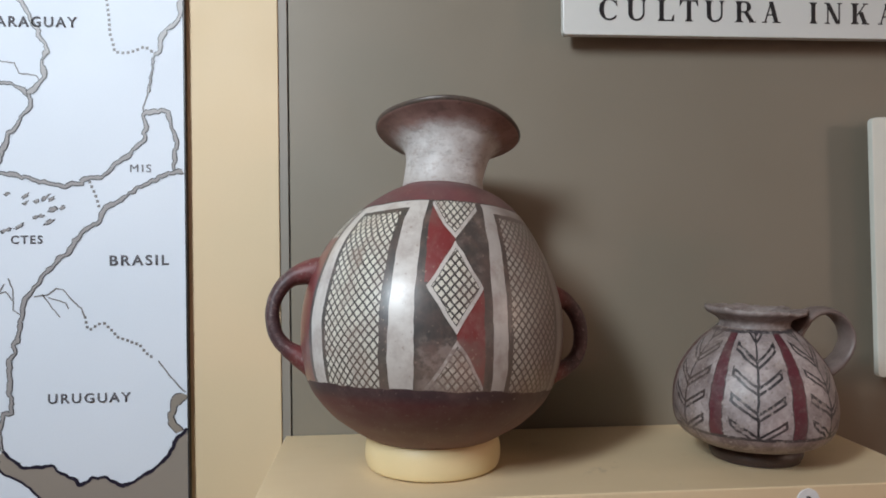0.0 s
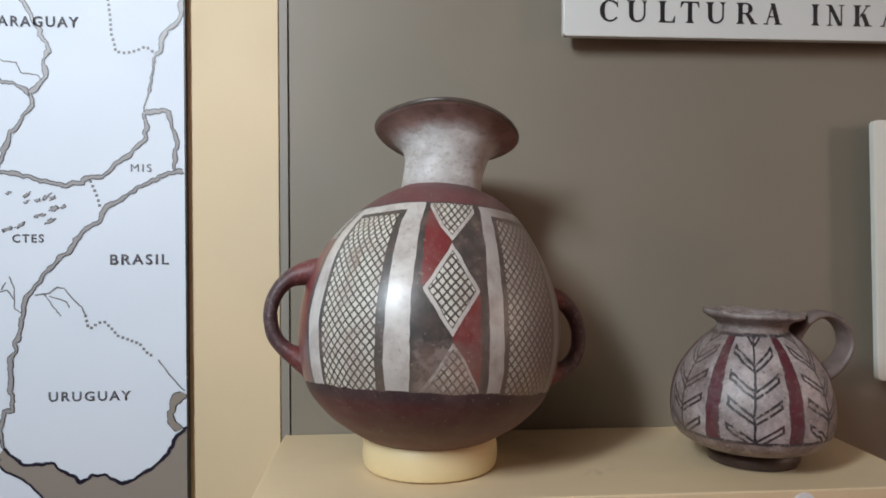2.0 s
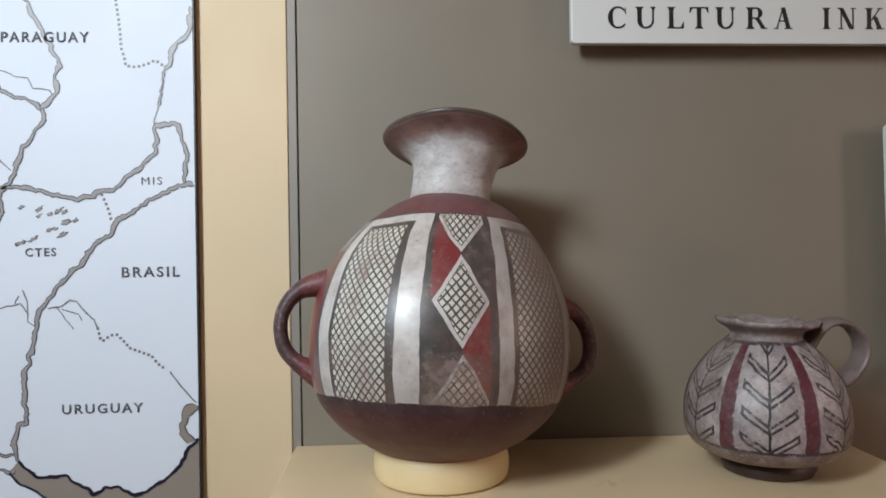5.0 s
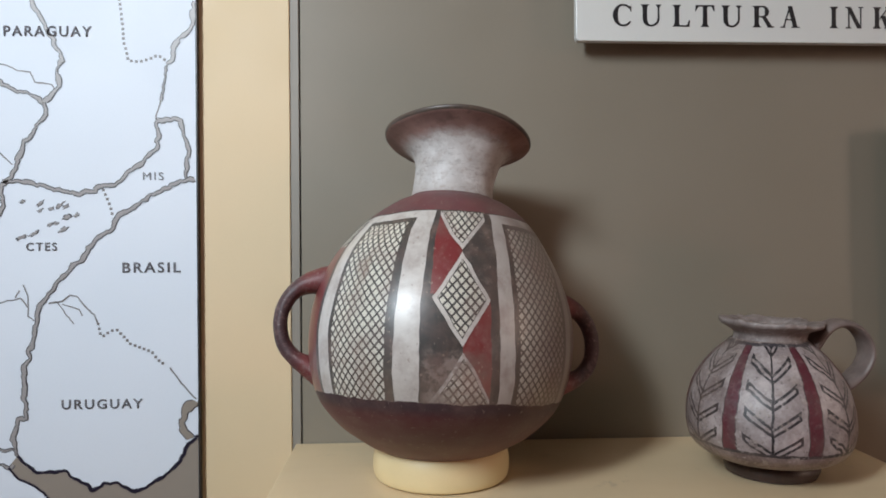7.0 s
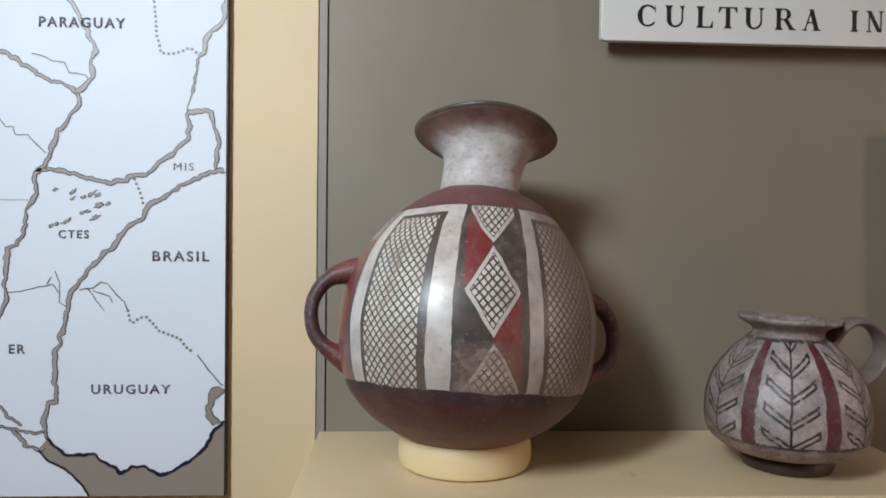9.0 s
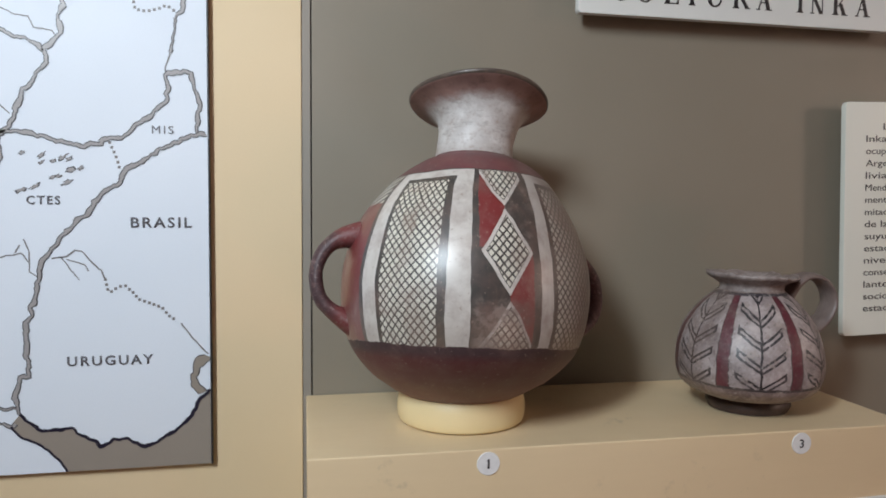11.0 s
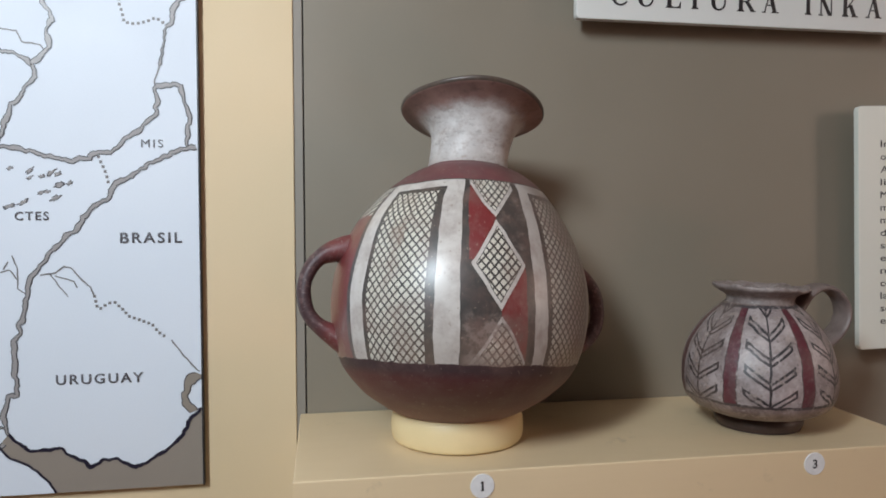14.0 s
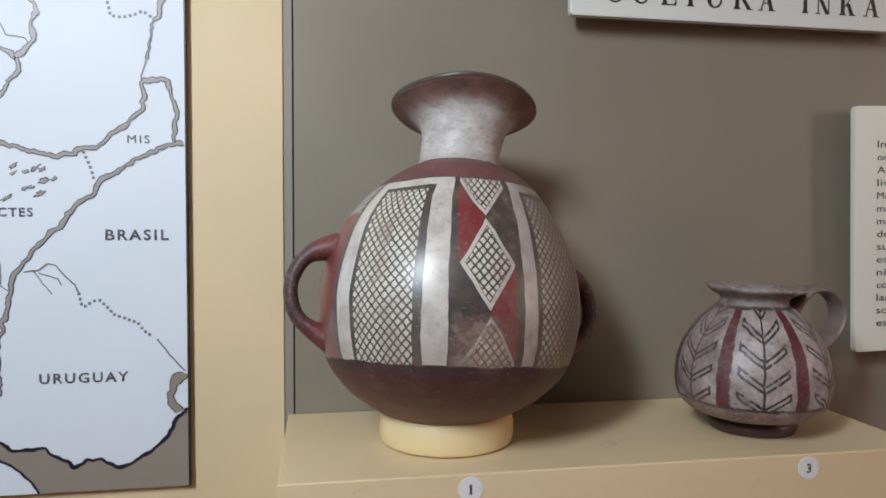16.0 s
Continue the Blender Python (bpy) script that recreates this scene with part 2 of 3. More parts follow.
def neck_material():
    m = Mat("jar_neck_slip", 0.55, 0.0, 0.05)
    u, v = m.uv()
    c = m.mix(m.ramp(m.noise(26.0, 5.0), 0.3, 0.7), (0.60, 0.575, 0.56), (0.42, 0.385, 0.37))
    c = m.mix(m.ramp(m.noise(85.0, 5.0, 0.7), 0.50, 0.70) * 0.6, c, (0.28, 0.20, 0.165))
    c = m.mix(m.ramp(m.noise(150.0, 4.0, 0.75, (0.35, 0.35, 1.0)), 0.54, 0.66) * 0.55, c, (0.25, 0.215, 0.20))
    c = m.mix(m.ramp(m.noise(48.0, 5.0, 0.7), 0.55, 0.66) * 0.45, c, (0.70, 0.68, 0.66))
    h = v + (m.noise(30.0, 4.0, 0.7) - 0.5) * 0.016
    flare = m.mix(m.ramp(m.noise(24.0, 5.0), 0.32, 0.68), (0.340, 0.205, 0.175), (0.200, 0.110, 0.095))
    flare = m.mix(m.ramp(m.noise(70.0, 5.0, 0.7), 0.52, 0.68) * 0.6, flare, (0.13, 0.075, 0.06))
    c = m.mix(m.ramp(h, 0.2310, 0.2405), c, flare)
    c = m.mix(m.ramp(h, 0.1860, 0.1700) * 0.35, c, (0.25, 0.19, 0.16))
    c = m.mix((v + (m.noise(60.0, 3.0) - 0.5) * 0.006) < 0.1685, c, (0.13, 0.075, 0.06))
    m.colour(c)
    return m.bump(m.noise(110.0, 6.0, 0.65), 0.4, 0.0016).mat


NECK_SLIP = neck_material()
LIP_CLAY = clay("jar_lip_clay", (0.055, 0.04, 0.035), (0.09, 0.065, 0.05), 0.4, (0.16, 0.11, 0.08))


def handle_material():
    """Dark rubbed loop, turning to the body's red slip where it joins."""
    m = Mat("jar_handle_clay", 0.55, 0.0, 0.10)
    sep = m.node("ShaderNodeSeparateXYZ")
    m.tree.links.new(m.coords(), sep.inputs[0])
    px, py = Sock(m.tree, sep.outputs[0]), Sock(m.tree, sep.outputs[1])
    out = (px * px + py * py).op("SQRT") + (m.noise(45.0, 4.0) - 0.5) * 0.016
    dark = m.mix(m.ramp(m.noise(28.0, 5.0), 0.35, 0.7), (0.046, 0.026, 0.030), (0.085, 0.040, 0.042))
    c = m.mix(m.ramp(out, 0.170, 0.187), (0.155, 0.036, 0.036), dark)
    c = m.mix(m.ramp(m.noise(120.0, 4.0, 0.7), 0.52, 0.66) * 0.6, c, (0.20, 0.12, 0.11))
    c = m.mix(m.ramp(m.noise(210.0, 3.0, 0.75), 0.60, 0.68) * 0.5, c, (0.34, 0.26, 0.25))
    m.colour(c)
    return m.bump(m.noise(80.0, 6.0, 0.65), 0.45, 0.0022).mat


HANDLE_CLAY = handle_material()


def jug_body_material():
    """Whitish slip with dark chevrons on spines and red stripes; u is the angle in degrees, v the height in metres."""
    m = Mat("jug_painted_slip", 0.38, 0.0, 0.2)
    u, v = m.uv()
    wob, wob2 = m.noise(38.0, 2.0), m.noise(95.0, 3.0)
    a = u + (wob - 0.5) * 2.4 + (wob2 - 0.5) * 2.2
    h = v + (wob - 0.5) * 0.0036 + (wob2 - 0.5) * 0.0034
    # one panel every 56 degrees, spine in its middle
    k = ((a + 24.5 + 28.0) * (1.0 / 56.0)).frac() * 56.0 - 28.0
    side = k.mag()
    arc = side * 0.00170
    w = ((h - arc * 0.68) * (1.0 / 0.0290) + 0.50 + (k > 0.0) * 0.04).frac()
    reach = arc.between(0.0016, 0.0318)
    bar = w.between(0.0, 0.38)
    strokes = (w.between(0.0, 0.125) | w.between(0.255, 0.38) | (bar & (arc > 0.0284))) & reach
    spine = arc < 0.0015
    field = h.between(0.0515, 0.1700)
    base = m.mix(m.ramp(m.noise(36.0, 6.0, 0.72), 0.36, 0.64), (0.49, 0.425, 0.42), (0.235, 0.19, 0.185))
    c = m.mix(((strokes | spine) & (m.noise(120.0, 3.0, 0.7) > 0.30)) & field, base, (0.024, 0.021, 0.025))
    stripe = side > 23.4
    c = m.mix(stripe & field, c, m.mix(m.ramp(m.noise(60.0, 4.0, 0.7), 0.3, 0.7), (0.120, 0.020, 0.034), (0.085, 0.020, 0.030)))
    c = m.mix(side.between(22.7, 23.4) & field, c, (0.07, 0.055, 0.055))
    c = m.mix(h.between(0.1700, 0.1735), c, (0.055, 0.048, 0.055))
    c = m.mix(h > 0.1735, c, (0.22, 0.17, 0.15))
    c = m.mix(h < 0.0485, c, m.mix(m.ramp(m.noise(30.0, 5.0, 0.7), 0.35, 0.65), (0.36, 0.28, 0.26), (0.13, 0.085, 0.08)))
    c = m.mix(h.between(0.0480, 0.0517), c, (0.045, 0.036, 0.038))
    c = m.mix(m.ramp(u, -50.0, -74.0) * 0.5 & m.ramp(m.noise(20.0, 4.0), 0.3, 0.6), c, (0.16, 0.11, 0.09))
    # chips and rubbed spots
    chips = m.ramp(m.noise(70.0, 5.0, 0.7), 0.575, 0.64)
    c = m.mix(chips & (stripe * -0.6 + 0.75), c, (0.40, 0.33, 0.30))
    c = m.mix(m.ramp(m.noise(24.0, 5.0, 0.65), 0.50, 0.75) * 0.6, c, (0.15, 0.11, 0.10))
    c = m.mix((m.noise(260.0, 2.0) > 0.70) * 0.5, c, (0.10, 0.07, 0.06))
    c = m.mix(m.ramp(m.noise(190.0, 4.0, 0.75), 0.55, 0.66) & (stripe * -0.32 + 0.40), c, (0.60, 0.54, 0.52))
    c = m.mix(m.ramp(m.noise(150.0, 4.0, 0.75, (1.0, 1.0, 0.8)), 0.57, 0.66) * 0.55, c, (0.085, 0.06, 0.06))
    m.colour(c)
    m.rough(m.ramp(m.noise(30.0, 3.0), 0.0, 1.0) * 0.3 + 0.25)
    return m.bump(m.noise(75.0, 6.0, 0.7), 0.45, 0.0026).mat


JUG_SLIP = jug_body_material()
JUG_RIM = clay("jug_rim_clay", (0.32, 0.27, 0.255), (0.17, 0.13, 0.12), 0.5, (0.46, 0.41, 0.39), 70.0)
JUG_FOOT = clay("jug_foot_clay", (0.050, 0.030, 0.028), (0.075, 0.042, 0.038), 0.4, (0.10, 0.06, 0.05))
JUG_HANDLE = clay("jug_handle_clay", (0.22, 0.170, 0.155), (0.125, 0.090, 0.082), 0.45, (0.25, 0.2, 0.18), 30.0)


# ---- mesh helpers ----
def part(name, bm, material, parent=None, label="", smooth=False):
    """One bmesh as one mesh object, under its thing or part."""
    me = bpy.data.meshes.new(name)
    bm.to_mesh(me)
    bm.free()
    me.materials.append(material)
    if smooth:
        me.polygons.foreach_set("use_smooth", [True] * len(me.polygons))
    ob = new(name, me)
    if parent:
        ob.parent = parent
    if label:
        ob["label"] = label
    return ob


def box(x0, x1, y0, y1, z0, z1, bevel=0.0, segments=2, top_only=False):
    bm = bmesh.new()
    bmesh.ops.create_cube(bm, size=1.0)
    bmesh.ops.scale(bm, vec=(x1 - x0, y1 - y0, z1 - z0), verts=bm.verts)
    bmesh.ops.translate(bm, vec=((x0 + x1) / 2, (y0 + y1) / 2, (z0 + z1) / 2), verts=bm.verts)
    if bevel:
        edges = [e for e in bm.edges if not top_only or min(v.co.z for v in e.verts) > z1 - 1e-5]
        bmesh.ops.bevel(bm, geom=edges, offset=bevel, segments=segments, affect="EDGES", profile=0.5)
    return bm


def rounded_board(w, h, thick, corner, bevel=0.0012):
    """A board in the x-z plane, its front at y = 0, lower left corner at the origin, with rounded corners."""
    bm = bmesh.new()
    pts = []
    for cx, cz, a0 in ((w - corner, h - corner, 0), (corner, h - corner, 90), (corner, corner, 180), (w - corner, corner, 270)):
        for i in range(7):
            a = radians(a0 + 15 * i)
            pts.append((cx + corner * math.cos(a), cz + corner * math.sin(a)))
    front = [bm.verts.new((x, 0, z)) for x, z in pts]
    back = [bm.verts.new((x, thick, z)) for x, z in pts]
    f = bm.faces.new(front)
    bm.faces.new(back[::-1])
    n = len(pts)
    for i in range(n):
        bm.faces.new((front[i], back[i], back[(i + 1) % n], front[(i + 1) % n]))
    bmesh.ops.recalc_face_normals(bm, faces=bm.faces[:])
    bmesh.ops.bevel(bm, geom=list(f.edges), offset=bevel, segments=2, affect="EDGES", profile=0.5)
    return bm


def smooth_profile(points, per=6):
    """Catmull-Rom through (radius, height) pairs."""
    out = []
    for i in range(len(points) - 1):
        p0, p1, p2, p3 = (Vector(points[max(0, min(len(points) - 1, i + k))]) for k in (-1, 0, 1, 2))
        for s in range(per):
            t = s / per
            out.append(0.5 * (2 * p1 + (p2 - p0) * t + (2 * p0 - 5 * p1 + 4 * p2 - p3) * t * t + (3 * p1 - p0 - 3 * p2 + p3) * t ** 3))
    out.append(Vector(points[-1]))
    return out


def turned(points, around=160, per=6, wobble=0.0, seed=0.0, warp=None):
    """A thrown pot wall: the profile turned about z, hand-made unevenness, UV = angle in degrees and height in metres."""
    prof = smooth_profile(points, per)
    bm = bmesh.new()
    uv = bm.loops.layers.uv.new("UVMap")
    rings = []
    for r, h in prof:
        ring = []
        for i in range(around):
            a = -math.pi + 2 * math.pi * i / around
            d = Vector((math.sin(a), -math.cos(a), 0))
            rr = max(r, 0.0004) * (1 + wobble * noise.noise(Vector((d.x * 1.6 + seed, d.y * 1.6, h * 14))))
            p = d * rr + Vector((0, 0, h))
            ring.append(bm.verts.new(warp(p, a) if warp else p))
        rings.append(ring)
    for j in range(len(rings) - 1):
        for i in range(around):
            k = (i + 1) % around
            f = bm.faces.new((rings[j][i], rings[j][k], rings[j + 1][k], rings[j + 1][i]))
            a0, a1 = -180 + 360 * i / around, -180 + 360 * (i + 1) / around
            for loop, (aa, hh) in zip(f.loops, ((a0, prof[j][1]), (a1, prof[j][1]), (a1, prof[j + 1][1]), (a0, prof[j + 1][1]))):
                loop[uv].uv = (aa, hh)
    return bm


def tube(path, widths, thicks, across, per=6, around=18, seed=0.0):
    """A bent strap or coil along a path; across is the direction of its width."""
    pts = smooth_profile([tuple(p) for p in path], per)
    w, t = (np.interp(np.linspace(0, 1, len(pts)), np.linspace(0, 1, len(v)), v) for v in (widths, thicks))
    bm = bmesh.new()
    rings = []
    side = Vector(across).normalized()
    for i, p in enumerate(pts):
        tan = (pts[min(i + 1, len(pts) - 1)] - pts[max(i - 1, 0)]).normalized()
        up = tan.cross(side).normalized()
        ring = []
        for k in range(around):
            a = 2 * math.pi * k / around
            n = 1 + 0.05 * noise.noise(Vector((i * 0.3 + seed, math.cos(a), math.sin(a))))
            ring.append(bm.verts.new(p + (side * math.cos(a) * w[i] + up * math.sin(a) * t[i]) * n))
        rings.append(ring)
    for j in range(len(rings) - 1):
        for k in range(around):
            bm.faces.new((rings[j][k], rings[j][(k + 1) % around], rings[j + 1][(k + 1) % around], rings[j + 1][k]))
    bm.faces.new(rings[0][::-1])
    bm.faces.new(rings[-1])
    bmesh.ops.recalc_face_normals(bm, faces=bm.faces[:])
    return bm


def letters(text, width, height, bold=0.0, depth=0.0004, fit_height=True, spacing=1.0):
    """Writing in the x-z plane facing -y, lower left at the origin, scaled to a width and a height of its capitals."""
    cu = bpy.data.curves.new("text", "FONT")
    cu.body, cu.size, cu.extrude, cu.offset, cu.resolution_u, cu.space_character = text, 1.0, 0.0, bold, 3, spacing
    tmp = new("text", cu)
    me = bpy.data.meshes.new_from_object(tmp.evaluated_get(bpy.context.evaluated_depsgraph_get()))
    bpy.data.objects.remove(tmp)
    bpy.data.curves.remove(cu)
    bm = bmesh.new()
    bm.from_mesh(me)
    bpy.data.meshes.remove(me)
    x0, x1 = min(v.co.x for v in bm.verts), max(v.co.x for v in bm.verts)
    z0, z1 = (min(v.co.y for v in bm.verts), max(v.co.y for v in bm.verts)) if fit_height else (0.0, 0.72)
    for v in bm.verts:
        v.co = Vector(((v.co.x - x0) / (x1 - x0) * width, 0.0, (v.co.y - z0) / (z1 - z0) * height))
    faces = bm.faces[:]
    ext = bmesh.ops.extrude_face_region(bm, geom=faces)
    for v in (g for g in ext["geom"] if isinstance(g, bmesh.types.BMVert)):
        v.co.y -= depth
    bmesh.ops.recalc_face_normals(bm, faces=bm.faces[:])
    return bm


def bars(rects, depth=0.0004):
    """Flat rectangles (x0, x1, z0, z1) in the x-z plane, a hair thick."""
    bm = bmesh.new()
    for x0, x1, z0, z1 in rects:
        for v in bmesh.ops.create_cube(bm, size=1.0)["verts"]:
            v.co = Vector(((x0 + x1) / 2 + v.co.x * (x1 - x0), -depth / 2 + v.co.y * depth, (z0 + z1) / 2 + v.co.z * (z1 - z0)))
    return bm


def placed(ob, x, y, z, *turn):
    ob.matrix_basis = pose(x, y, z, *turn)
    return ob


# ---- the room ----
WALL_Y, FACE_Y, SHELF_Z, FRONT_Y = 0.986, 0.981, 1.2025, 0.701

tagged(part("floor", box(-2.5, 2.5, -3.2, 1.2, -0.1, 0.0), ROOM_FLOOR), "dark brown museum floor", "floor", kind="structure")
tagged(part("ceiling", box(-2.5, 2.5, -3.2, 1.2, 3.0, 3.1), CEILING), "plain white museum ceiling", "ceiling", kind="structure")
tagged(part("wall_south", box(-2.6, 2.6, -3.3, -3.2, 0, 3.0), ROOM_WALL), "plain pale museum wall", "wall", kind="structure")
tagged(part("wall_west", box(-2.6, -2.5, -3.2, 1.2, 0, 3.0), ROOM_WALL), "plain pale museum wall", "wall", kind="structure")
tagged(part("wall_east", box(2.5, 2.6, -3.2, 1.2, 0, 3.0), ROOM_WALL), "plain pale museum wall", "wall", kind="structure")
# unseen panel added to house the warm right-hand light
side_light = tagged(new("added_right_panel"), "added warm glowing panel with a metal frame, out of view", "lamp")
part("diffuser", box(2.44, 2.45, -0.70, -0.20, 1.45, 2.25, 0.003), WARM_GLOW, side_light)
for b in ((2.43, 2.5, -0.73, -0.70, 1.42, 2.28), (2.43, 2.5, -0.20, -0.17, 1.42, 2.28), (2.43, 2.5, -0.70, -0.20, 1.42, 1.45), (2.43, 2.5, -0.70, -0.20, 2.25, 2.28)):
    part("frame", box(*b, 0.004), STEEL, side_light)

tagged(part("wall_north", box(-2.5, -0.1452, FACE_Y, 1.2, 0, 3.0, 0.0015), CREAM), "cream painted wall beside the display niche", "wall", kind="structure")
tagged(part("back_panel", box(-0.1302, 2.5, WALL_Y, 1.2, 0, 3.0, 0.001), TAUPE), "taupe painted back panel of the display", "wall", kind="structure")
tagged(part("trim", box(-0.1450, -0.1322, FACE_Y + 0.003, 1.19, 0, 3.0, 0.0008), TRIM), "narrow grey painted edge strip", "trim", kind="structure")
tagged(part("joint", box(-0.1324, -0.1300, WALL_Y + 0.006, 1.19, 0, 3.0), GAP), "dark open joint beside the back panel", "trim", kind="structure")

# unseen ceiling panel, added with its lamp for general fill
lamp = tagged(new("added_overhead_panel"), "added flat white fill panel with a metal frame, out of view", "lamp")
part("diffuser", box(-1.30, -0.20, -1.15, -0.65, 2.962, 2.97), GLOW, lamp)
for b in ((-1.32, -1.30, -1.17, -0.63, 2.955, 3.0), (-0.20, -0.18, -1.17, -0.63, 2.955, 3.0), (-1.30, -0.20, -1.17, -1.15, 2.955, 3.0), (-1.30, -0.20, -0.65, -0.63, 2.955, 3.0)):
    part("frame", box(*b, 0.003), STEEL, lamp)

# made-up housing and rod for the added key light, out of view
flood = tagged(new("added_key_housing"), "added metal housing behind the key light, out of view", "lamp")
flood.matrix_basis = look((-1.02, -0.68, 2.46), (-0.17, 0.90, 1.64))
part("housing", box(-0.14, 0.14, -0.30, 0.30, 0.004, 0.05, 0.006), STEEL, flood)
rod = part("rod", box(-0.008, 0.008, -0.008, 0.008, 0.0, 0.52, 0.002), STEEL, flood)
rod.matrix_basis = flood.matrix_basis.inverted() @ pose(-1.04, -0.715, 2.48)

# made-up post and housing for the added low fill
low_light = tagged(new("added_low_fixture"), "added low warm fill light on a metal post, out of view", "lamp")
low_light.matrix_basis = pose(0.95, -1.10, 0.0)
head = part("housing", box(-0.32, 0.32, -0.17, 0.17, 0.004, 0.06, 0.006), STEEL, low_light)
head.matrix_basis = low_light.matrix_basis.inverted() @ look((0.95, -1.10, 0.58), (0.20, 0.95, 1.15))
part("post", box(-0.012, 0.012, -0.070, -0.046, 0.012, 0.55, 0.003), STEEL, low_light)
part("base", box(-0.12, 0.12, -0.17, 0.07, 0.0, 0.012, 0.004), STEEL, low_light)

# ---- display plinth ----
plinth = tagged(new("plinth"), "cream painted display plinth against the back panel", "plinth")
part("top_board", box(-0.140, 0.668, FRONT_Y, WALL_Y - 0.001, SHELF_Z - 0.019, SHELF_Z, 0.002, 3, True), PLINTH, plinth)
part("front_panel", box(-0.140, 0.668, FRONT_Y, FRONT_Y + 0.019, 0.0, SHELF_Z - 0.01902), PLINTH, plinth)
part("side_panel", box(-0.140, -0.122, FRONT_Y + 0.0192, WALL_Y - 0.001, 0.0, SHELF_Z - 0.0192), PLINTH, plinth)
part("side_panel", box(0.650, 0.668, FRONT_Y + 0.0192, WALL_Y - 0.001, 0.0, SHELF_Z - 0.0192), PLINTH, plinth)


def number_disc(digit, x, z, w):
    bm = bmesh.new()
    bmesh.ops.create_cone(bm, cap_ends=True, segments=40, radius1=0.0143, radius2=0.0138, depth=0.0012)
    bmesh.ops.rotate(bm, verts=bm.verts, cent=(0, 0, 0), matrix=Matrix.Rotation(radians(90), 3, "X"))
    disc = tagged(part("number_disc", bm, DISC), "round white card disc with a black number, on the plinth", "label", "number discs")
    placed(disc, x, FRONT_Y - 0.0007, z)
    if digit == "1":
        bm = bars([(w / 2 - 0.0012, w / 2 + 0.0012, 0.0, 0.0112), (w / 2 - 0.0021, w / 2 + 0.0021, 0.0, 0.0009), (w / 2 - 0.0021, w / 2 - 0.0009, 0.0088, 0.0102)], 0.0003)
    else:
        bm = letters(digit, w, 0.0112, 0.01, 0.0003)
    num = part("number", bm, INK, disc, "black printed number " + digit)
    num.matrix_basis = pose(-w / 2, -0.0007, -0.0056)
    return disc


number_disc("1", 0.0735, 1.1848, 0.0046)
number_disc("3", 0.498, 1.1852, 0.0062)

card = tagged(part("label_card", rounded_board(0.20, 0.05, 0.003, 0.004), BOARD), "white label card on the front of the plinth", "label")
placed(card, 0.475, FRONT_Y - 0.0035, 1.054, 0, -1.0, 0)

# ---- map board ----
MAP_X, MAP_Z, MAP_Y, MAP_SCALE = -0.2773, 1.1106, 0.969, 1.0076
map_board = tagged(new("map_board"), "large white printed map board fixed to the cream wall", "map")
map_board.matrix_basis = pose(MAP_X, MAP_Y, MAP_Z) @ Matrix.Scale(MAP_SCALE, 4)
map_sheet = part("board", box(-0.62, 0.0, 0.0, 0.0114, 0.0, 0.86, 0.0008), PAPER, map_board)
part("edge_strip", box(-0.0008, 0.0012, -0.0006, 0.0112, -0.0005, 0.86), INK, map_board, "dark edge of the board")

RIVER_WEST = [(-246, 775), (-238, 752), (-224, 724), (-218, 712), (-204, 688), (-198, 672), (-188, 654), (-194, 639), (-192, 623), (-194, 611), (-202, 600), (-214, 590), (-210, 578), (-212, 569), (-224, 557), (-229, 543), (-240, 534), (-246, 520), (-250, 505), (-256, 493), (-264, 478), (-272, 472), (-274, 462), (-271, 449), (-274, 437), (-284, 420), (-287, 396), (-290, 381), (-300, 369), (-312, 362), (-314, 346), (-313, 330), (-316, 313), (-312, 288), (-320, 272), (-339, 231)]
RIVER_BERMEJO = [(-371, 664), (-324, 647), (-308, 641), (-288, 627), (-278, 624), (-270, 615), (-252, 605), (-240, 604), (-230, 598), (-218, 594), (-214, 587)]
RIVER_NORTH = [(-272, 476), (-260, 476), (-236, 476), (-212, 469), (-187, 463), (-171, 459), (-155, 463), (-145, 465), (-131, 472), (-116, 468), (-106, 481), (-96, 491), (-78, 504), (-68, 516), (-56, 525), (-53, 540), (-56, 562)]
STREAM_NORTH = [(-56, 562), (-57, 571), (-50, 593), (-44, 622), (-41, 646)]
RIVER_TOP = [(-41, 646), (-34, 649), (-30, 668), (-24, 682), (-6, 696), (-2, 710), (-1, 735)]
RIVER_LOOP = [(-56, 562), (-46, 564), (-32, 567), (-23, 562), (-17, 544), (-11, 525), (-14, 503), (-15, 482)]
RIVER_EAST = [(-3, 480), (-13, 479), (-25, 475), (-45, 465), (-67, 457), (-82, 444), (-98, 435), (-116, 423), (-118, 410), (-131, 404), (-147, 389), (-159, 371), (-169, 360), (-187, 343), (-199, 331), (-210, 314), (-223, 297), (-225, 277), (-230, 268), (-230, 252), (-238, 235), (-237, 223), (-245, 213), (-245, 190), (-245, 165), (-242, 141), (-255, 138), (-259, 119), (-261, 105), (-255, 86)]
COAST = [(-255, 86), (-243, 73), (-228, 61), (-211, 62), (-190, 63), (-178, 52), (-158, 44), (-152, 33), (-144, 37), (-133, 44), (-113, 44), (-105, 38), (-92, 31), (-72, 39), (-51, 52), (-35, 64), (-23, 81), (-15, 98), (-1, 110)]
LAGOON = [(-4, 160), (-19, 147), (-25, 131), (-20, 114), (-12, 106)]
BORDER_A = [(-210, 303), (-191, 306), (-180, 314), (-171, 313), (-159, 298), (-146, 286), (-141, 273)]
DOTS_A = [(-141, 273), (-138, 258), (-134, 255), (-126, 261), (-116, 265), (-107, 257), (-97, 244), (-81, 238), (-66, 232), (-56, 219), (-48, 214)]
BORDER_B = [(-40, 209), (-27, 190), (-15, 175), (-3, 163)]
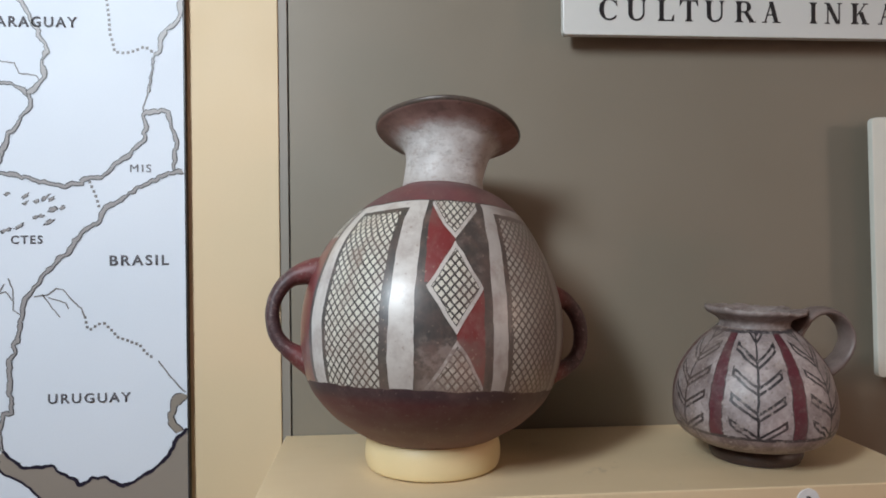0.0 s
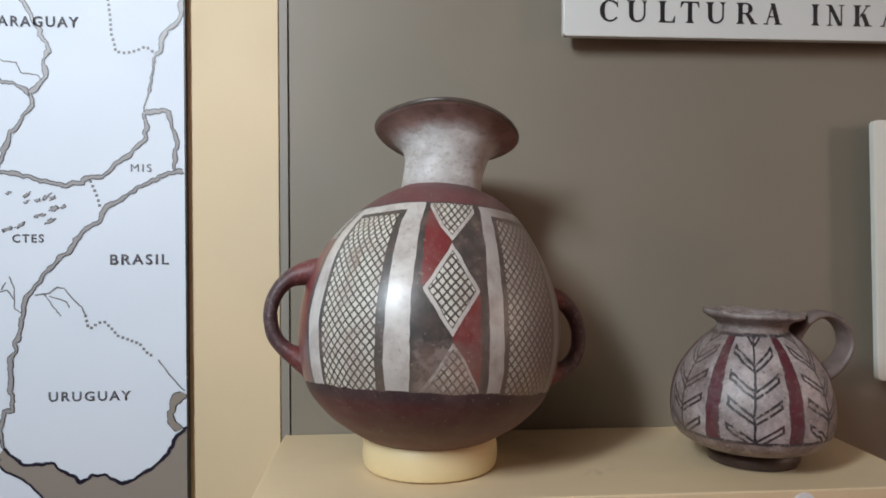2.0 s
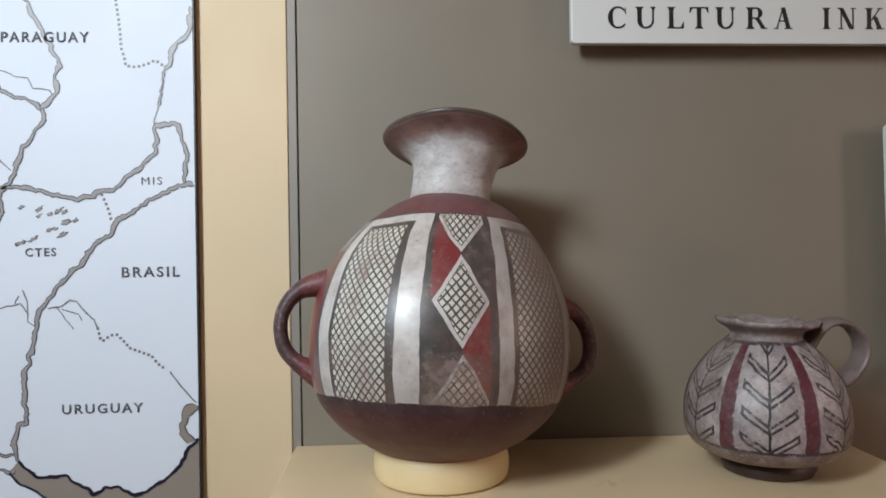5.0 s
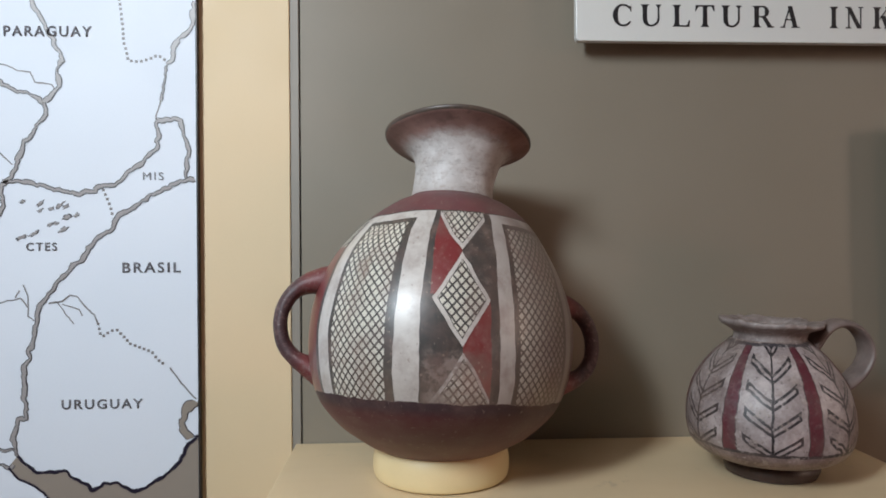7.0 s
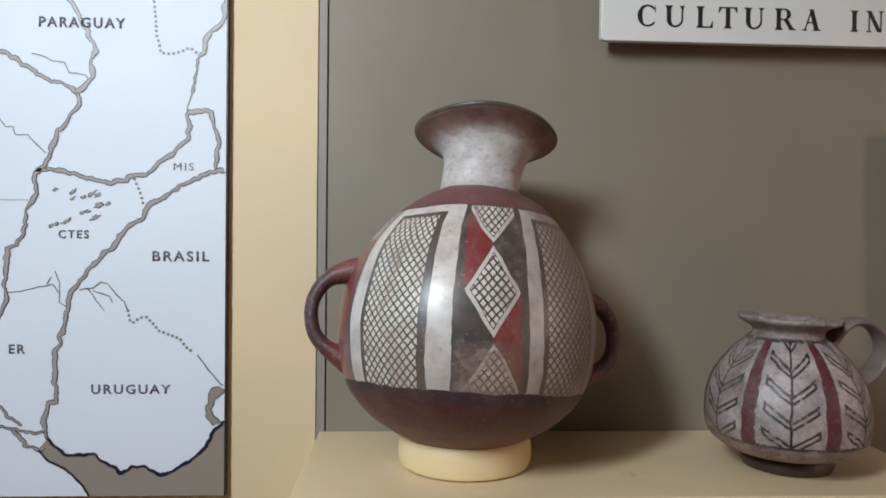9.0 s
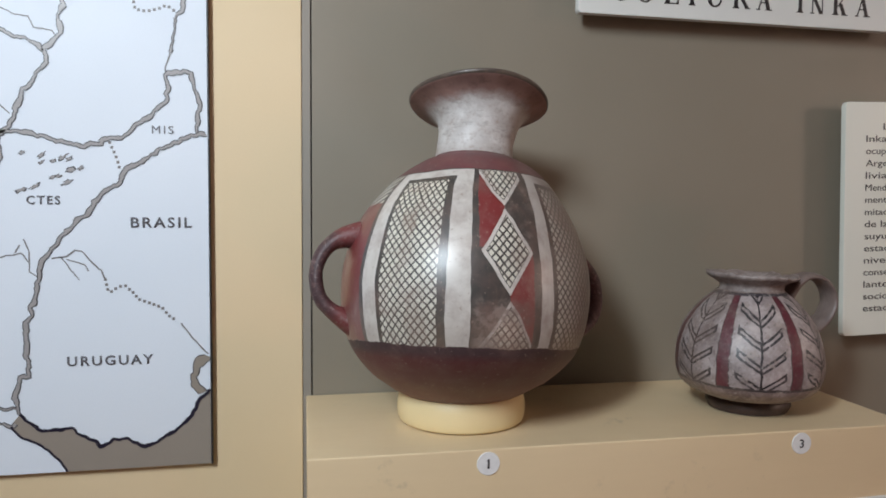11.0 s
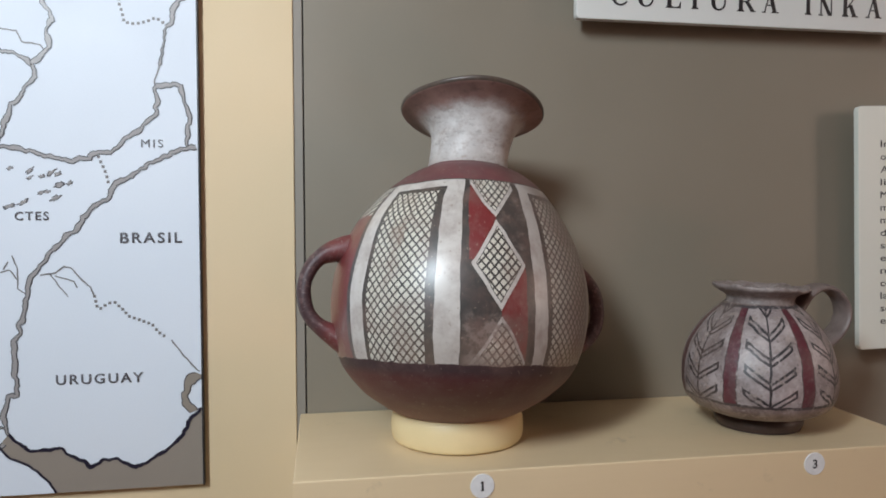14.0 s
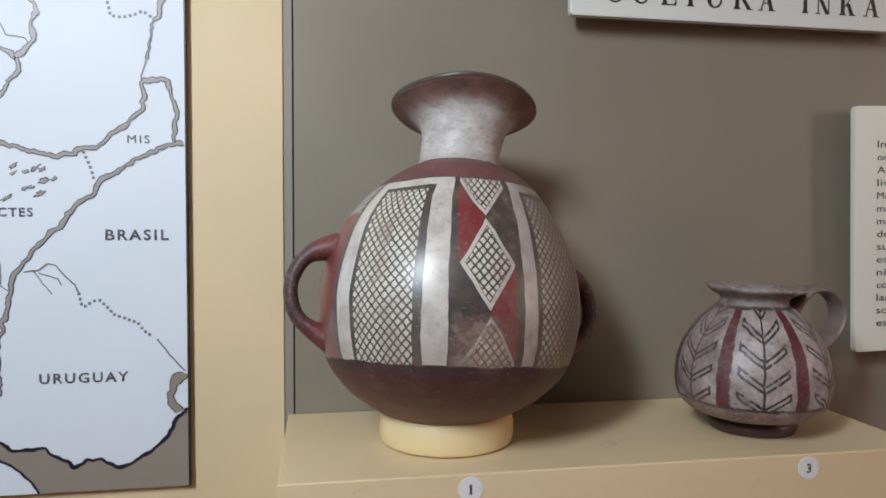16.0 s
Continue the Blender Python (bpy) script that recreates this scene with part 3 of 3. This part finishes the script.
DOTS_B = [(-108, 744), (-103, 703), (-102, 679), (-95, 650), (-83, 648), (-68, 651), (-54, 658), (-41, 649)]
DOTS_C = [(-132, 465), (-123, 443), (-120, 431), (-113, 424)]
STREAM_A = [(-278, 644), (-264, 642), (-248, 634), (-232, 633), (-226, 618), (-202, 615), (-198, 606)]
STREAM_B = [(-348, 575), (-324, 551), (-316, 539), (-304, 538), (-301, 527), (-284, 527), (-270, 512), (-258, 501)]
DASH = [(-371, 432), (-284, 433)]
STREAM_C = [(-314, 298), (-292, 300), (-268, 307), (-248, 310), (-238, 297), (-238, 285), (-227, 277)]
STREAM_D = [(-245, 330), (-238, 314), (-238, 299)]
STREAM_E = [(-250, 322), (-256, 311)]
STREAM_F = [(-199, 306), (-187, 289), (-175, 273)]
STREAM_G = [(-191, 302), (-167, 294), (-163, 285)]
DELTA_A = [(-355, 156), (-323, 132), (-311, 119), (-291, 105)]
DELTA_B = [(-355, 111), (-323, 103), (-303, 100), (-283, 94), (-259, 94)]
DELTA_C = [(-303, 98), (-287, 78), (-267, 69), (-261, 73)]
COAST_SW = [(-267, 69), (-255, 53), (-235, 44), (-219, 32), (-204, 15), (-196, 0)]
LAKES = [(-244, 449), (-220, 446), (-220, 436), (-205, 438), (-193, 443), (-185, 441), (-206, 416), (-199, 417), (-183, 426), (-187, 409), (-170, 429), (-246, 398), (-229, 403)]

def course(points, rough, step=0.004, seed=0.0):
    """A wandering line through points given in millimetres, at even steps."""
    pts = [Vector((x / 1000, z / 1000)) for x, z in points]
    out = []
    for p, q in zip(pts, pts[1:]):
        n = max(1, int((q - p).length / step))
        out += [p.lerp(q, i / n) for i in range(n)]
    out.append(pts[-1])
    for i, p in enumerate(out):
        if 0 < i < len(out) - 1:
            s = noise.noise_vector(Vector((p.x * 130 + seed, p.y * 130, seed))) + 0.45 * noise.noise_vector(Vector((p.x * 380, p.y * 380 + seed, seed)))
            p += Vector((s.x, s.y)) * rough
    return out


def ribbon(line, width, level, vary=0.35, inset=0.0):
    bm = bmesh.new()
    rows = []
    for i, p in enumerate(line):
        t = (line[min(i + 1, len(line) - 1)] - line[max(i - 1, 0)]).normalized()
        w = width / 2 * (1 + vary * (noise.noise(Vector((p.x * 75, p.y * 75, 3.0))) + 0.4 * noise.noise(Vector((p.x * 260, p.y * 260, 8.0))))) - inset
        n = Vector((-t.y, t.x)) * max(w, 0.0004)
        a, b = p + n, p - n
        rows.append([bm.verts.new((min(q.x, -0.0002), -level, max(q.y, 0.0002))) for q in (a, b)])
    for (a, b), (c, d) in zip(rows, rows[1:]):
        bm.faces.new((a, b, d, c))
    return bm


def river(points, width, seed, fill=RIVER):
    line = course(points, 0.0034, step=0.0030, seed=seed)
    part("river_outline", ribbon(line, width, 0.0006, 0.60), RIVER_EDGE, map_sheet)
    part("river", ribbon(line, width, 0.0010, 0.60, 0.0014), fill, map_sheet)


for i, (pts, w) in enumerate(((RIVER_WEST, 0.0068), (RIVER_BERMEJO, 0.0062), (RIVER_NORTH, 0.0066), (RIVER_TOP, 0.0074), (RIVER_LOOP, 0.0066), (RIVER_EAST, 0.0067),
                              (DELTA_A, 0.0045), (DELTA_B, 0.0050), (DELTA_C, 0.0060))):
    river(pts, w, i * 7.3)
river(LAGOON, 0.0125, 44.0, SEA)
river(STREAM_NORTH[2:], 0.0040, 51.0)
for i, pts in enumerate((STREAM_NORTH, BORDER_A, BORDER_B, STREAM_A, STREAM_B, STREAM_C, STREAM_D, STREAM_E, STREAM_F, STREAM_G)):
    part("stream", ribbon(course(pts, 0.0013, seed=40 + i), 0.0021 if i < 3 else 0.0017, 0.0005), STREAM_INK, map_sheet)
coast = course(COAST, 0.0024, step=0.003, seed=3.0)
coast_sw = course(COAST_SW, 0.0012, seed=5.0)
# the sea lies between the two coasts and the board's edge
bm = bmesh.new()
sw_x, sw_z = [p.x for p in coast_sw], [p.y for p in coast_sw]
rows = [[bm.verts.new((-0.267, -0.0003, z)) for z in (0.0706, 0.0700)]]
for p in coast:
    foot_z = float(np.interp(p.x, sw_x, sw_z)) if p.x < sw_x[-1] else 0.0004
    rows.append([bm.verts.new((min(p.x, -0.0004), -0.0003, z)) for z in (p.y, min(max(foot_z, 0.0004), p.y - 0.0005))])
for (a, b), (c, d) in zip(rows, rows[1:]):
    bm.faces.new((a, b, d, c))
part("sea", bm, SEA, map_sheet, "taupe printed sea")
part("coast_line", ribbon(coast, 0.0047, 0.0012, 0.5), COAST_INK, map_sheet)
part("coast_line", ribbon(coast_sw, 0.0032, 0.0012), COAST_INK, map_sheet)


def dotted(points, size, gap, material):
    line = course(points, 0.0006, step=0.001)
    rects, run = [], gap
    for p, q in zip(line, line[1:]):
        run += (q - p).length
        if run >= gap:
            run = 0.0
            rects.append((p.x - size / 2, p.x + size / 2, p.y - size / 2, p.y + size / 2))
    return bars(rects)


for pts in (DOTS_A, DOTS_B, DOTS_C):
    part("dotted_border", dotted(pts, 0.0038, 0.0066, STREAM_INK), STREAM_INK, map_sheet)
part("dashed_border", dotted(DASH, 0.0022, 0.0032, RIVER), RIVER, map_sheet)
for i, (x, z) in enumerate(LAKES):
    big = 0.0115 if i in (4, 8, 9, 11, 12) else 0.0080
    tilt = 0.35 + 0.5 * noise.noise(Vector((i * 1.7, 4.0, 1.0)))
    for name, grow, level, ink in (("lake_outline", 1.0, 0.0005, RIVER_EDGE), ("lake", 0.70, 0.0008, RIVER)):
        bm = bmesh.new()
        lob = []
        for a in (2 * math.pi * k / 22 for k in range(22)):
            n = 0.62 + 0.55 * noise.noise(Vector((math.cos(a) * 1.9, math.sin(a) * 1.9, i * 2.7))) + 0.25 * noise.noise(Vector((math.cos(a) * 5, math.sin(a) * 5, i * 3.1)))
            q = Vector((math.cos(a), 0.45 * math.sin(a))) * (big * max(0.22, n) * grow)
            lob.append(bm.verts.new((x / 1000 + q.x * math.cos(tilt) - q.y * math.sin(tilt), -level, z / 1000 + q.x * math.sin(tilt) + q.y * math.cos(tilt))))
        bm.faces.new(lob)
        bmesh.ops.recalc_face_normals(bm, faces=bm.faces[:])
        part(name, bm, ink, map_sheet)
for text, x0, z0, x1, z1 in (("PARAGUAY", -268, 683, -146, 698), ("CTES", -240, 378, -197, 390), ("MIS", -76, 479, -47, 490), ("BRASIL", -106, 346, -24, 361),
                             ("ER", -310, 210, -287, 223), ("URUGUAY", -193, 151, -79, 165)):
    word = part("lettering", letters(text, (x1 - x0) / 1000, (z1 - z0) / 1000, 0.0 if "M" in text else 0.018, spacing=1.26), MAP_INK, map_sheet, "printed word " + text)
    word.matrix_basis = pose(x0 / 1000, -0.0006, z0 / 1000)

# ---- title sign ----
sign = tagged(new("title_sign"), "white title board with black serif capitals on the back panel", "sign")
placed(sign, 0.274, 0.946, 1.7935)
sign_board = part("board", rounded_board(0.586, 0.082, 0.012, 0.006), BOARD, sign)
for x in (0.12, 0.46):
    part("spacer", box(x - 0.02, x + 0.02, 0.0122, WALL_Y - 0.946 - 0.0005, 0.03, 0.055), GAP, sign)
CAP_H, STEM, HAIR, FOOT_W = 0.0318, 0.0066, 0.0021, 0.0028


def arc_band(cx, cz, rx, rz, a0, a1, thick, steps=20):
    """Quads along an elliptical arc; thick(angle) gives the width of the pen."""
    rim = []
    for i in range(steps + 1):
        a = radians(a0 + (a1 - a0) * i / steps)
        c, z, t = math.cos(a), math.sin(a), thick(a)
        rim.append(((cx + rx * c, cz + rz * z), (cx + (rx - t) * c, cz + (rz - min(t, HAIR * 1.3)) * z)))
    return [(p[0], q[0], q[1], p[1]) for p, q in zip(rim, rim[1:])]


def slab(x0, x1, z0, z1):
    return ((x0, z0), (x1, z0), (x1, z1), (x0, z1))


def slant(x0, z0, x1, z1, t):
    return ((x0, z0), (x0 + t, z0), (x1 + t, z1), (x1, z1))


def serif(x, t, z):
    """A bracketed foot or head on a stem that stands at x and is t wide."""
    k = HAIR if z < CAP_H / 2 else -HAIR
    return [((x - FOOT_W, z), (x + t + FOOT_W, z), (x + t + FOOT_W, z + k * 0.7), (x - FOOT_W, z + k * 0.7)), ((x - FOOT_W * 0.6, z + k * 0.6), (x + t + FOOT_W * 0.6, z + k * 0.6), (x + t, z + k * 2.2), (x, z + k * 2.2))]


def capital(ch, w):
    """A roman capital with thick and thin strokes, as a list of flat quads."""
    H, S, T = CAP_H, STEM, HAIR
    if ch == "I":
        return [slab(0, w, 0, H)] + serif(0, w, 0) + serif(0, w, H)
    if ch == "L":
        return [slab(FOOT_W, FOOT_W + S, 0, H), slab(FOOT_W, w, 0, T), ((w - 0.0042, T), (w, T), (w + 0.0004, 0.0098), (w - 0.0006, 0.0098))] + serif(FOOT_W, S, 0) + serif(FOOT_W, S, H)
    if ch == "T":
        x = (w - S) / 2
        return [slab(x, x + S, 0, H), slab(0, w, H - T, H), ((0, H - T), (0.0040, H - T), (0.0006, H - 0.0088), (-0.0004, H - 0.0088)), ((w - 0.0040, H - T), (w, H - T), (w + 0.0004, H - 0.0088), (w - 0.0006, H - 0.0088))] + serif(x, S, 0)
    if ch == "U":
        r = w / 2 - 0.0012
        return [slab(0.0012, 0.0012 + S, 0.0112, H), slab(w - 0.0012 - T * 1.2, w - 0.0012, 0.0112, H)] + serif(0.0012, S, H) + serif(w - 0.0012 - T * 1.2, T * 1.2, H) + \
            arc_band(w / 2, 0.0112, r, 0.0116, 180, 360, lambda a: T * 1.2 + (S - T * 1.2) * max(0.0, -math.cos(a)) ** 0.8 + 0.0012 * max(0.0, -math.sin(a)))
    if ch == "C":
        return arc_band(w * 0.53, H / 2, w * 0.53, H / 2 + 0.0005, 42, 322, lambda a: T + (S + 0.0002 - T) * max(0.0, -math.cos(a)) ** 0.8 + 0.0006) + \
            [((w * 0.90, H - 0.0105), (w * 0.955, H - 0.0105), (w * 0.95, H), (w * 0.90, H - 0.004))]
    if ch == "R":
        return [slab(0, S, 0, H)] + serif(0, S, 0) + serif(0, S, H) + [slab(S * 0.8, w * 0.50, H - T, H), slab(S * 0.8, w * 0.55, H * 0.46, H * 0.46 + T), slant(w * 0.80, T * 0.5, w * 0.42, H * 0.48, S * 1.05)] + \
            [slab(w * 0.80 - 0.0008, w * 0.80 + S + FOOT_W, 0, T * 0.8)] + arc_band(w * 0.48, H * 0.73, w * 0.40, H * 0.27, -90, 90, lambda a: T + (S - T) * max(0.0, math.cos(a)) ** 0.8)
    if ch == "A":
        top = w * 0.52
        return [slant(0.0022, 0, top - T * 0.8, H, T), slant(w - S - 0.0018, 0, top - S * 0.62, H, S), slab(w * 0.22, w * 0.70, H * 0.34, H * 0.34 + T * 0.9), slab(-0.0012, 0.0062, 0, T * 0.8), slab(w - S - 0.0044, w + 0.0012, 0, T * 0.8)]
    if ch == "N":
        return [slab(0.0026, 0.0026 + T, 0, H), slab(w - 0.0026 - T, w - 0.0026, 0, H), slant(w - 0.0028 - S * 0.95, 0, 0.0, H, S), slab(-0.0010, 0.0072, 0, T * 0.8), slab(w - 0.0072, w + 0.0010, H - T * 0.8, H), slab(-0.0018, 0.004, H - T * 0.8, H)]
    return [slab(0, S, 0, H)] + serif(0, S, 0) + serif(0, S, H) + [slant(S * 0.9, H * 0.42, w - 0.0052, H, T * 1.1), slant(w - S - 0.0012, 0, S * 1.35, H * 0.60, S * 1.05), slab(w - S - 0.0034, w + 0.0020, 0, T * 0.8), slab(w - 0.0086, w - 0.0002, H - T * 0.8, H)]


def pen_strokes(quads, depth=0.0004):
    """Flat quads in the x-z plane as thin prisms, each a hair further out than the one before."""
    bm = bmesh.new()
    for n, quad in enumerate(quads):
        y = -depth - 0.000004 * n
        front = [bm.verts.new((x, y, z)) for x, z in quad]
        back = [bm.verts.new((x, 0.0, z)) for x, z in quad]
        bm.faces.new(front)
        for i in range(4):
            bm.faces.new((front[i], back[i], back[(i + 1) % 4], front[(i + 1) % 4]))
    bmesh.ops.recalc_face_normals(bm, faces=bm.faces[:])
    return bm


CAPS = (("C", 0.0541, 0.0285), ("U", 0.0970, 0.0272), ("L", 0.1430, 0.0250), ("T", 0.1772, 0.0279), ("U", 0.2175, 0.0268), ("R", 0.2655, 0.0250), ("A", 0.3060, 0.0265),
        ("I", 0.3825, 0.0064), ("N", 0.4050, 0.0255), ("K", 0.4485, 0.0245), ("A", 0.4900, 0.0265))
for ch, x, w in CAPS:
    letter = part("letter", pen_strokes(capital(ch, w)), INK, sign_board)
    letter.matrix_basis = pose(x, -0.0002, 0.022)

# ---- text panel ----
panel = tagged(new("text_panel"), "white information panel with black printed text on the back panel", "sign")
placed(panel, 0.7625, 0.944, 1.2755, 0, -1.6, 0)
panel_board = part("board", rounded_board(0.42, 0.3985, 0.010, 0.008), IVORY, panel)
for x in (0.10, 0.32):
    part("spacer", box(x - 0.02, x + 0.02, 0.0102, WALL_Y - 0.944 - 0.0005, 0.06, 0.34), GAP, panel)
LINES = ("La c", "Inka se e", "ocupando", "Argentino", "livia hast", "Mendoza", "mente con", "mitad Nor", "de la pro", "suyu.El p", "estadio p", "nivel del", "consecue", "lantos te", "sociopol", "estado In")
for i, text in enumerate(LINES):
    z = 0.352 - 0.0207 * i
    x = 0.0405 - 0.0001 * i + (0.033 if i == 0 else 0.0)
    w = 0.0098 * len(text)
    row = part("text_line", letters(text, w, 0.0115, 0.0, fit_height=False), INK, panel_board, "printed words " + text)
    row.matrix_basis = pose(x, -0.0003, z)
    rest = [(a, min(a + 0.028, 0.385), 0.001, 0.0075) for a in np.arange(x + w + 0.008, 0.37, 0.037)]
    bar = part("text_bar", bars([(a, b, c, d) for a, b, c, d in rest]), INK_GREY, panel_board)
    bar.matrix_basis = pose(0, -0.0003, z)

# ---- big jar ----
jar = tagged(new("storage_jar"), "large round ceramic jar with hatched panels on a cream ring", "jar")
placed(jar, 0.069, 0.817, 1.39, -8.0, 0.0, 0.0)
jar.matrix_basis = Matrix.Translation((0.069, 0.817, 1.39)) @ pose(0, 0, 0, 0, 3.5, 0) @ pose(0, 0, 0, -8.0, 0, 0)
BODY = [(0.0, -0.165), (0.036, -0.1620), (0.0720, -0.1505), (0.0975, -0.1370), (0.1200, -0.1210), (0.1450, -0.0920), (0.1575, -0.0620), (0.1632, -0.0320), (0.1642, -0.0020),
        (0.1606, 0.0280), (0.1515, 0.0580), (0.1375, 0.0880), (0.1190, 0.1170), (0.1010, 0.1380), (0.0850, 0.1520), (0.0690, 0.1620), (0.0560, 0.1675), (0.0490, 0.1730)]


def ease(v, lo, hi):
    k = max(0.0, min(1.0, (v - lo) / (hi - lo)))
    return k * k * (3 - 2 * k)


def body_warp(p, a):
    # the shoulder leans and sags, the underside is pushed back, to fit the camera's view
    return p + Vector((0.0055 * ease(p.z, 0.09, 0.165), 0.020 * ease(-p.z, 0.085, 0.155), -0.003 * ease(p.z, 0.06, 0.125) * ease(-p.x, 0.03, 0.09)))


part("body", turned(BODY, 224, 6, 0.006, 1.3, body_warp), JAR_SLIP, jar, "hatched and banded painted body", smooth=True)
NECK = [(0.0545, 0.1590), (0.0532, 0.1680), (0.0518, 0.1780), (0.0516, 0.1890), (0.0526, 0.2010), (0.0542, 0.2120), (0.0574, 0.2225), (0.0636, 0.2320)]


def rim_warp(p, a):
    # the mouth dips at the back and to one side, shaped to fit the camera's view
    k = max(0.0, min(1.0, (p.z - 0.205) / 0.03))
    lean = 0.0058 + 0.045 * max(0.0, p.z - 0.165) + 0.0025 * ease(p.z, 0.18, 0.21) * (1 - ease(p.z, 0.222, 0.240))
    return p + Vector((lean, 0, k * (-0.005 - 0.15 * p.y - 0.035 * p.x + 0.0015 * math.sin(3 * a + 1))))


part("neck", turned(NECK, 128, 5, 0.012, 4.1, rim_warp), NECK_SLIP, jar, "pale slipped neck", smooth=True)
RIM = [(0.0622, 0.2304), (0.0700, 0.2372), (0.0780, 0.2422), (0.0870, 0.2458), (0.0922, 0.2476), (0.0942, 0.2488)]
part("rim", turned(RIM, 128, 5, 0.012, 4.1, rim_warp), NECK_SLIP, jar, "flared brown underside of the mouth", smooth=True)
LIP = [(0.0940, 0.2486), (0.0953, 0.2500), (0.0957, 0.2525), (0.0945, 0.2545), (0.0912, 0.2548), (0.0820, 0.2510), (0.0680, 0.2430), (0.0540, 0.2300), (0.0440, 0.2050), (0.0430, 0.1700), (0.0500, 0.1500)]
part("lip", turned(LIP, 128, 5, 0.012, 4.1, rim_warp), LIP_CLAY, jar, "worn dark lip of the mouth", smooth=True)
LOOP_A = [(0.132, 0.056), (0.160, 0.0515), (0.181, 0.0415), (0.1945, 0.023), (0.1990, 0.000), (0.193, -0.026), (0.179, -0.042), (0.160, -0.053), (0.134, -0.067)]
LOOP_B = [(0.138, 0.042), (0.165, 0.0400), (0.186, 0.0320), (0.201, 0.013), (0.2065, -0.010), (0.203, -0.033), (0.190, -0.050), (0.168, -0.060), (0.140, -0.066)]
for ang, loop in ((-84.0, LOOP_A), (100.0, LOOP_B)):
    a = radians(ang)
    d, side = Vector((math.sin(a), -math.cos(a), 0)), Vector((math.cos(a), math.sin(a), 0))
    bm = tube([d * r + Vector((0, 0, h)) for r, h in loop], (0.025, 0.0195, 0.0140, 0.0125, 0.0122, 0.0124, 0.0136, 0.0180, 0.023), (0.021, 0.0150, 0.0100, 0.0090, 0.0086, 0.0088, 0.0096, 0.0135, 0.020), side, seed=ang)
    part("handle", bm, HANDLE_CLAY, jar, "dark red looped handle", smooth=True)

# ring under the jar
ring = [(0.058, 0.0), (0.0790, 0.0), (0.0795, 0.0016), (0.0848, 0.0020), (0.0872, 0.010), (0.0877, 0.019), (0.0868, 0.029), (0.0838, 0.0375), (0.0780, 0.0425), (0.0700, 0.0440), (0.0620, 0.0400), (0.058, 0.030), (0.058, 0.0)]
ob = tagged(part("support_ring", turned(ring, 128, 4, 0.003), RING, smooth=True), "cream painted ring stand on the plinth", "stand")
placed(ob, 0.0695, 0.836, SHELF_Z + 0.0004)

# ---- small jug ----
jug = tagged(new("handled_jug"), "small ceramic jug with chevrons, red stripes and a worn rim", "jug")
placed(jug, 0.486, 0.803, SHELF_Z + 0.0004)
JUG = [(0.0480, 0.0215), (0.0640, 0.0250), (0.0800, 0.0315), (0.0925, 0.0425), (0.0982, 0.0585), (0.0995, 0.0750), (0.0978, 0.0940), (0.0925, 0.1140), (0.0858, 0.1280), (0.0750, 0.1440), (0.0630, 0.1582), (0.0510, 0.1688), (0.0440, 0.1750)]
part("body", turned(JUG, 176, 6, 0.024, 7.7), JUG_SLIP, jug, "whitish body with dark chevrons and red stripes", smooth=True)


def jug_warp(p, a):
    k = max(0.0, min(1.0, (p.z - 0.185) / 0.013))
    n = noise.noise(Vector((math.cos(a) * 3.1, math.sin(a) * 3.1, 9.0))) + 0.5 * noise.noise(Vector((math.cos(a) * 9, math.sin(a) * 9, 2.0)))
    return p + Vector((0.004 * max(0.0, min(1.0, (p.z - 0.168) / 0.02)), 0, 0)) + Vector((p.x, p.y, 0)) * (0.09 * n * k) + Vector((0, 0, (0.0022 * n + 0.0012 * noise.noise(Vector((math.cos(a) * 22, math.sin(a) * 22, 5.0))) - 0.06 * p.x) * k))


COLLAR = [(0.0500, 0.1650), (0.0455, 0.1700), (0.0432, 0.1770), (0.0440, 0.1822), (0.0490, 0.1862), (0.0562, 0.1895), (0.0610, 0.1925), (0.0620, 0.1955), (0.0592, 0.1976), (0.0480, 0.1965), (0.0400, 0.1900), (0.0350, 0.1780), (0.0340, 0.1600)]
part("rim", turned(COLLAR, 144, 5, 0.01, 2.0, jug_warp), JUG_RIM, jug, "eroded grey flared rim", smooth=True)
FOOT = [(0.0, 0.0), (0.0490, 0.0), (0.0545, 0.0022), (0.0580, 0.0085), (0.0576, 0.0140), (0.0545, 0.0190), (0.050, 0.0250), (0.044, 0.0280)]
foot = part("foot", turned(FOOT, 96, 4, 0.006), JUG_FOOT, jug, "dark turned foot, shifted to fit the camera's view", smooth=True)
# offset from the body's axis to fit the camera's view
placed(foot, 0.010, 0.013, 0)
a = radians(88.0)
d, side = Vector((math.sin(a), -math.cos(a), 0)), Vector((math.cos(a), math.sin(a), 0))
HANDLE = [(0.0480, 0.1560), (0.0600, 0.1740), (0.0740, 0.1880), (0.0900, 0.1930), (0.1090, 0.1880), (0.1225, 0.1730), (0.1265, 0.1540), (0.1205, 0.1370), (0.1080, 0.1230), (0.0880, 0.1110)]
bm = tube([d * r + Vector((0, 0, h)) for r, h in HANDLE], (0.0220, 0.0205, 0.0190, 0.0185, 0.0185, 0.0185, 0.0185, 0.0190, 0.0200, 0.0215), (0.0100, 0.0080, 0.0066, 0.0058, 0.0056, 0.0056, 0.0058, 0.0064, 0.0078, 0.0100), side, seed=5.0)
part("handle", bm, JUG_HANDLE, jug, "worn grey strap handle", smooth=True)
